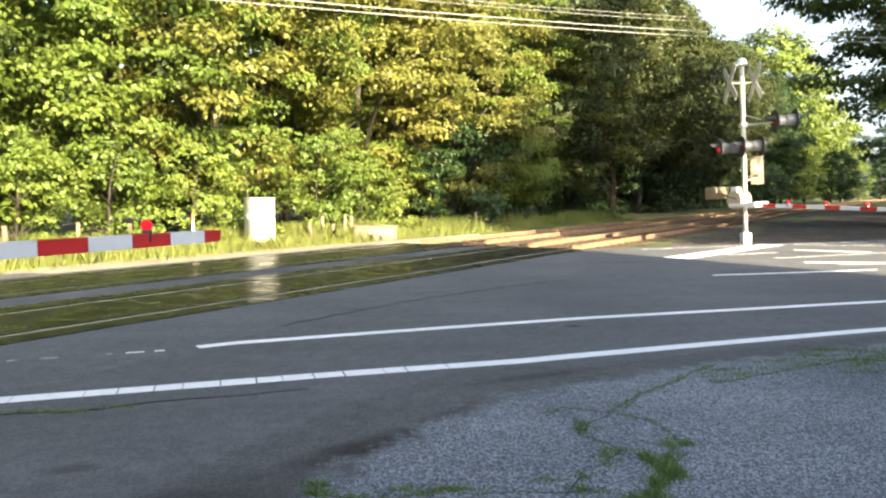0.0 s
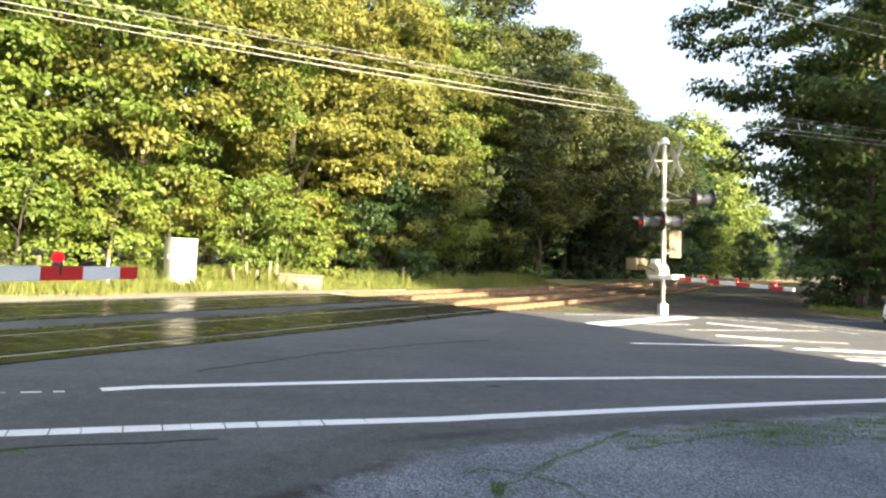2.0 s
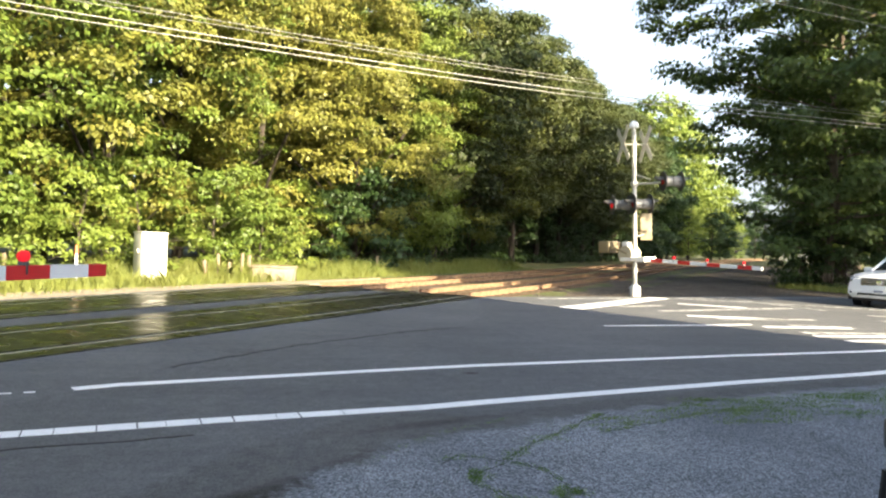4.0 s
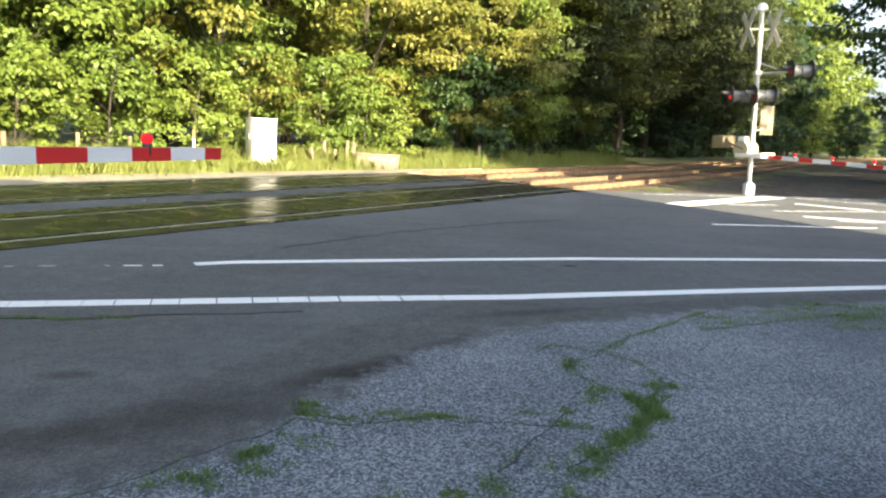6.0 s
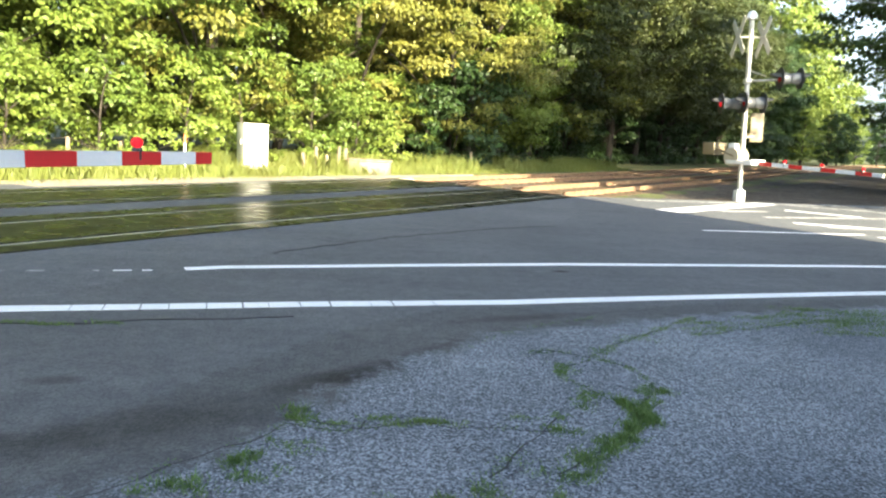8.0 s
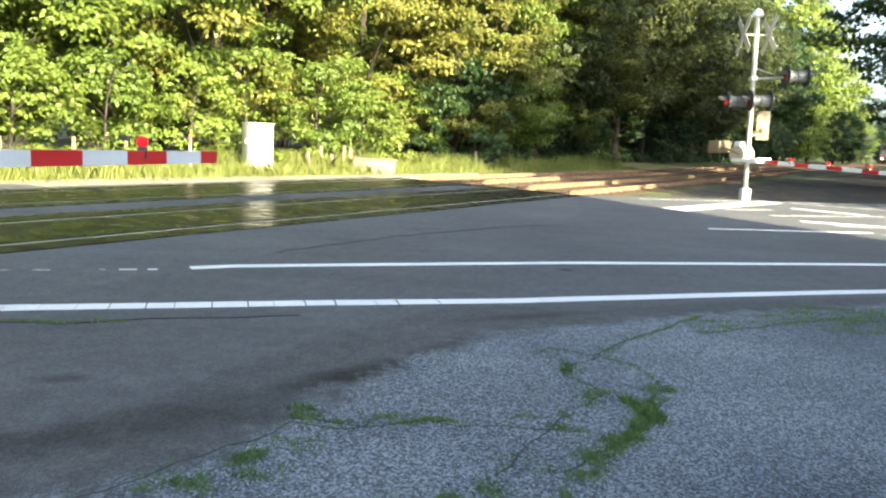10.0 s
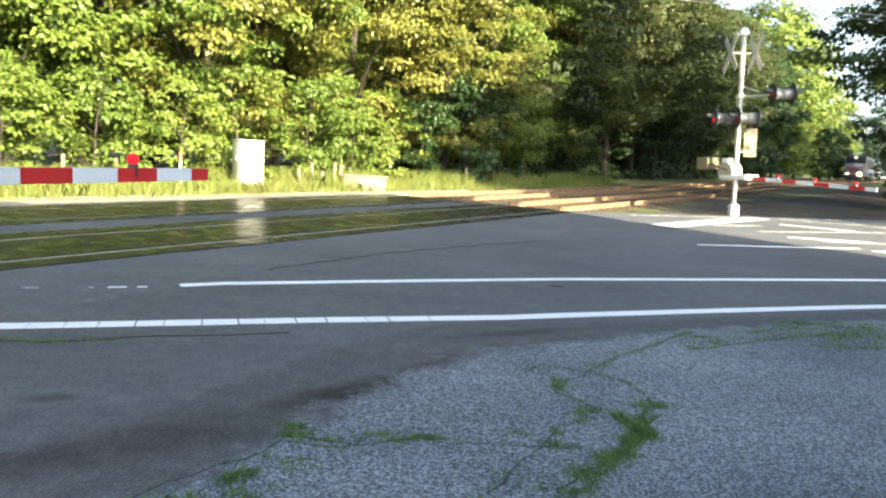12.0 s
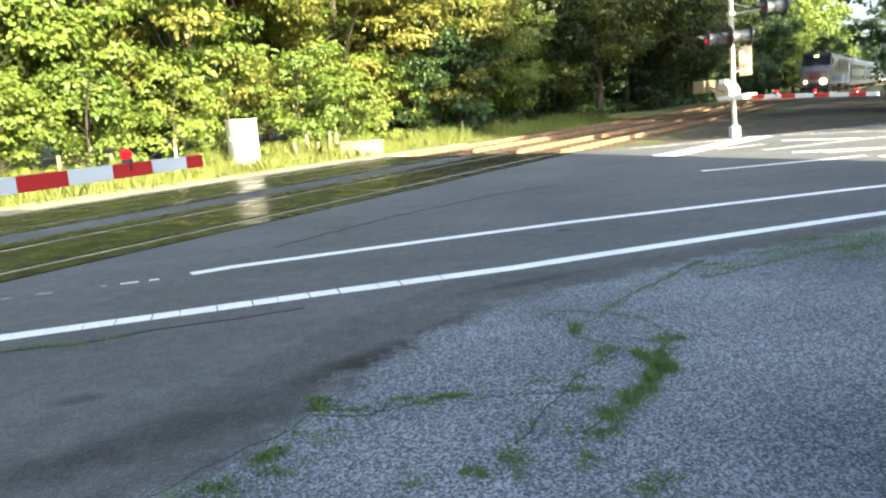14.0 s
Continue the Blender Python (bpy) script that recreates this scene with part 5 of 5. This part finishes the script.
lathe(bm, [(0.232, 0.72), (0.243, 0.735), (0.245, 0.8), (0.235, 0.815), (0.205, 0.815), (0.195, 0.8), (0.19, 0.45), (0.0, 0.45)], 36)
part("rim", bm, PLASTIC, binn, "black rim with a round opening")

# ---- buildings ----
# out of view; set and skewed along the sun to shade lot and road
house = thing("house", Matrix.Translation((0, 0, 0)), "tall plain house behind the lot, unseen, placed for its shadow", "house")
HD = Vector((0.669, 0.743, 0))
HB = Vector((0.5, -0.866, 0))
corner = Vector((15.75, -2.4, 0))
pts = [corner, corner + HB * 9, corner + HB * 9 - HD * 38, corner - HD * 38]
bm = bmesh.new()
prism(bm, [(p.x, p.y) for p in pts], -0.2, 9.6)
bmesh.ops.recalc_face_normals(bm, faces=bm.faces)
part("wall", bm, SIDING, house, "", False)
bm = bmesh.new()
prism(bm, [(p.x, p.y) for p in (pts[0] - HB * 0.3, pts[1] + HB * 0.3, pts[2] + HB * 0.3, pts[3] - HB * 0.3)], 9.603, 10.1)
bmesh.ops.recalc_face_normals(bm, faces=bm.faces)
part("roof", bm, ROOFING, house, "", False)

far_house = thing("far_house", Matrix.Translation((99.5, 128, 0)) @ Matrix.Rotation(radians(35), 4, "Z"), "small white house far beyond the trees", "house")
bm = bmesh.new()
box(bm, (7, 5, 3.2), (0, 0, 1.5), 0.02)
wall = part("wall", bm, SIDING, far_house, "", False)
bm = bmesh.new()
for a, b in (((-3.8, -2.9, 3.1), (3.8, -2.9, 3.1)),):
    v = [bm.verts.new(p) for p in ((-3.8, -2.9, 3.1), (3.8, -2.9, 3.1), (3.8, 0, 4.9), (-3.8, 0, 4.9), (3.8, 2.9, 3.1), (-3.8, 2.9, 3.1))]
    bm.faces.new((v[0], v[1], v[2], v[3])), bm.faces.new((v[3], v[2], v[4], v[5])), bm.faces.new((v[0], v[3], v[5])), bm.faces.new((v[1], v[4], v[2])), bm.faces.new((v[0], v[5], v[4], v[1]))
bmesh.ops.recalc_face_normals(bm, faces=bm.faces)
part("roof", bm, ROOFING, far_house, "", False)
for x in (-2, 0.2, 2.2):
    bm = bmesh.new()
    box(bm, (1.0, 0.06, 1.2), (x, -2.52, 1.7), 0.01)
    part("window", bm, GLASS, wall)


# ---- train ----
def locomotive(m):
    """x is forward, the front face at x = 0, z = 0 on the rail."""
    t = thing("locomotive", m, "grey diesel locomotive with lit headlights", "locomotive")
    bm = bmesh.new()
    secs = [(-0.05, 0.62, 1.15, 2.5), (-0.25, 1.3, 1.0, 2.62), (-0.9, 1.48, 0.95, 3.0), (-1.5, 1.5, 0.95, 4.1), (-1.9, 1.5, 0.95, 4.3), (-22.0, 1.5, 0.95, 4.3)]
    rings = []
    for x, w, lo, hi in secs:
        rings.append([bm.verts.new(p) for p in ((x, -w, lo), (x, -w, hi - 0.45), (x, -w * 0.72, hi - 0.08), (x, 0, hi), (x, w * 0.72, hi - 0.08), (x, w, hi - 0.45), (x, w, lo))])
    for a, b in zip(rings, rings[1:]):
        for k in range(7):
            j = (k + 1) % 7
            bm.faces.new((a[k], a[j], b[j], b[k]))
    bm.faces.new(rings[0]), bm.faces.new(rings[-1][::-1])
    bmesh.ops.recalc_face_normals(bm, faces=bm.faces)
    part("body", bm, LOCOGREY, t)
    bm = bmesh.new()
    for sy in (-1, 1):
        v = [bm.verts.new(p) for p in ((-0.93, 0.1 * sy, 3.08), (-0.93, 1.22 * sy, 3.02), (-1.42, 1.2 * sy, 3.8), (-1.42, 0.1 * sy, 3.92))]
        bm.faces.new(v if sy > 0 else v[::-1])
    box(bm, (0.5, 2.5, 0.1), (-1.62, 0, 4.22), 0.03)
    bmesh.ops.solidify(bm, geom=bm.faces[:8], thickness=0.0)
    bmesh.ops.translate(bm, vec=(0.05, 0, 0.03), verts=bm.verts[:])
    part("windscreen", bm, BLACK, t, "black windscreen band", False)
    bm = bmesh.new()
    box(bm, (0.3, 2.86, 0.74), (-1.3, 0, 3.98), 0.12)
    for sy in (-1, 0, 1):
        box(bm, (0.16, 0.2, 1.0), (-1.12, 1.28 * sy, 3.42), 0.04, None)
    for sy in (-1, 1):
        box(bm, (0.3, 0.24, 0.3), (-1.45, 0.75 * sy, 4.4), 0.06)
    part("brow", bm, BLACK, t, "black brow over the windscreen")
    for sy in (-1, 1):
        bm = bmesh.new()
        box(bm, (0.9, 0.04, 0.7), (-1.9, 1.5 * sy, 3.35), 0.02)
        part("side_window", bm, GLASS, t)
        bm = bmesh.new()
        # one lens is drawn larger, its glare put into the disc's size
        lathe(bm, [(0.0, 0.06), (0.17 + 0.07 * sy, 0.035), (0.22 + 0.08 * sy, 0.0)], 16, Matrix.Translation((0.02, 0.86 * sy, 1.3)) @ Matrix.Rotation(radians(90), 4, "Y"))
        part("ditch_light", bm, HEADLIGHT, t, "lit ditch light")
        bm = bmesh.new()
        box(bm, (20.0, 0.03, 0.5), (-11.5, 1.51 * sy, 1.5), 0.01)
        part("side_stripe", bm, LOCOBLUE, t)
        for k in range(5):
            bm = bmesh.new()
            box(bm, (1.6, 0.05, 1.1), (-6 - 3.2 * k, 1.5 * sy, 2.9), 0.02)
            part("vent_grille", bm, BLACK, t)
        for x in (-4.0, -17.5):
            bm = bmesh.new()
            for k in range(3):
                lathe(bm, [(0.0, -0.07), (0.5, -0.07), (0.52, 0.0), (0.5, 0.07), (0.0, 0.07)], 20, Matrix.Translation((x - 1.6 + 1.6 * k, 0.76 * sy, 0.52)) @ Matrix.Rotation(radians(90), 4, "X"))
            box(bm, (4.4, 0.16, 0.3), (x, 0.95 * sy, 0.62), 0.04)
            part("truck", bm, BLACK, t)
    bm = bmesh.new()
    box(bm, (0.14, 0.46, 0.26), (-1.14, 0, 4.0), 0.03)
    part("headlight", bm, MARKLIGHT, t, "lit top headlight")
    bm = bmesh.new()
    box(bm, (0.08, 1.14, 0.75), (-0.03, 0, 1.95), 0.03)
    part("nose_panel", bm, LOCORED, t, "red nose panel")
    bm = bmesh.new()
    box(bm, (0.5, 2.7, 0.5), (-0.3, 0, 0.62), 0.08)
    box(bm, (0.5, 0.3, 0.3), (0.2, 0, 0.85), 0.05)
    part("pilot", bm, BLACK, t, "black pilot and coupler")
    bm = bmesh.new()
    box(bm, (14, 1.9, 0.14), (-12, 0, 4.33), 0.05)
    part("roof_hatch", bm, COACH, t)
    return t


def coach_parts():
    t = thing("coach", Matrix.Identity(4), "silver stainless steel passenger coach", "railway coach", "train coaches")
    bm = bmesh.new()
    rings = []
    for x in (-0.3, -25.7):
        rings.append([bm.verts.new(p) for p in ((x, -1.5, 0.6), (x, -1.52, 3.3), (x, -1.25, 4.0), (x, -0.6, 4.3), (x, 0.6, 4.3), (x, 1.25, 4.0), (x, 1.52, 3.3), (x, 1.5, 0.6))])
    for k in range(8):
        j = (k + 1) % 8
        bm.faces.new((rings[0][k], rings[0][j], rings[1][j], rings[1][k]))
    bm.faces.new(rings[0]), bm.faces.new(rings[1][::-1])
    bmesh.ops.recalc_face_normals(bm, faces=bm.faces)
    part("body", bm, COACH, t)
    for sy in (-1, 1):
        for z in (1.55, 3.0):
            for k in range(11):
                bm = bmesh.new()
                box(bm, (1.5, 0.04, 0.62), (-3 - 2.0 * k, 1.515 * sy, z), 0.02)
                part("window", bm, GLASS, t)
        for x in (-2.0, -24.0):
            bm = bmesh.new()
            box(bm, (1.2, 0.04, 2.1), (x + (0.9 if x < -20 else 0.9), 1.52 * sy, 2.0), 0.02)
            part("door", bm, LOCOBLUE, t)
        for x in (-4.2, -21.8):
            bm = bmesh.new()
            for k in (-1.2, 1.2):
                lathe(bm, [(0.0, -0.07), (0.42, -0.07), (0.44, 0), (0.42, 0.07), (0.0, 0.07)], 18, Matrix.Translation((x + k, 0.76 * sy, 0.44)) @ Matrix.Rotation(radians(90), 4, "X"))
            box(bm, (3.4, 0.16, 0.28), (x, 0.95 * sy, 0.56), 0.04)
            part("truck", bm, BLACK, t)
    return t


TRAIN = [locomotive(Matrix.Identity(4)), coach_parts()]
for _ in range(5):
    TRAIN.append(copy_thing(TRAIN[1], Matrix.Identity(4)))

# the line of the train: straight near the crossing, bending away to the right far out
T_END, T_SPEED = Vector((46.6, 75.6, 0.06)), 22.9
T_WAY = math.atan2(63.2, 50.5)


def train_pose(d):
    """The pose d metres up the line from the place that the front reaches at the end."""
    straight, radius = 98.0, 420.0
    if d <= straight:
        p, a = T_END + d * Vector((math.cos(T_WAY), math.sin(T_WAY), 0)), T_WAY
    else:
        c = T_END + straight * Vector((math.cos(T_WAY), math.sin(T_WAY), 0)) + radius * Vector((math.sin(T_WAY), -math.cos(T_WAY), 0))
        a = T_WAY - (d - straight) / radius
        p = c + radius * Vector((-math.sin(a), math.cos(a), 0))
    return Matrix.Translation(p) @ Matrix.Rotation(a + math.pi, 4, "Z")


def motions():
    times = [0, 1, 2, 3, 4, 5, 6, 7, 8, 8.5, 9, 9.5, 10, 10.5, 11, 11.5, 12, 12.5, 13, 13.5, 14]
    back = 0.0
    for k, t in enumerate(TRAIN):
        walk(t, [(s, train_pose((14 - s) * T_SPEED + back)) for s in times])
        back += 22.6 if k == 0 else 26.0


motions()
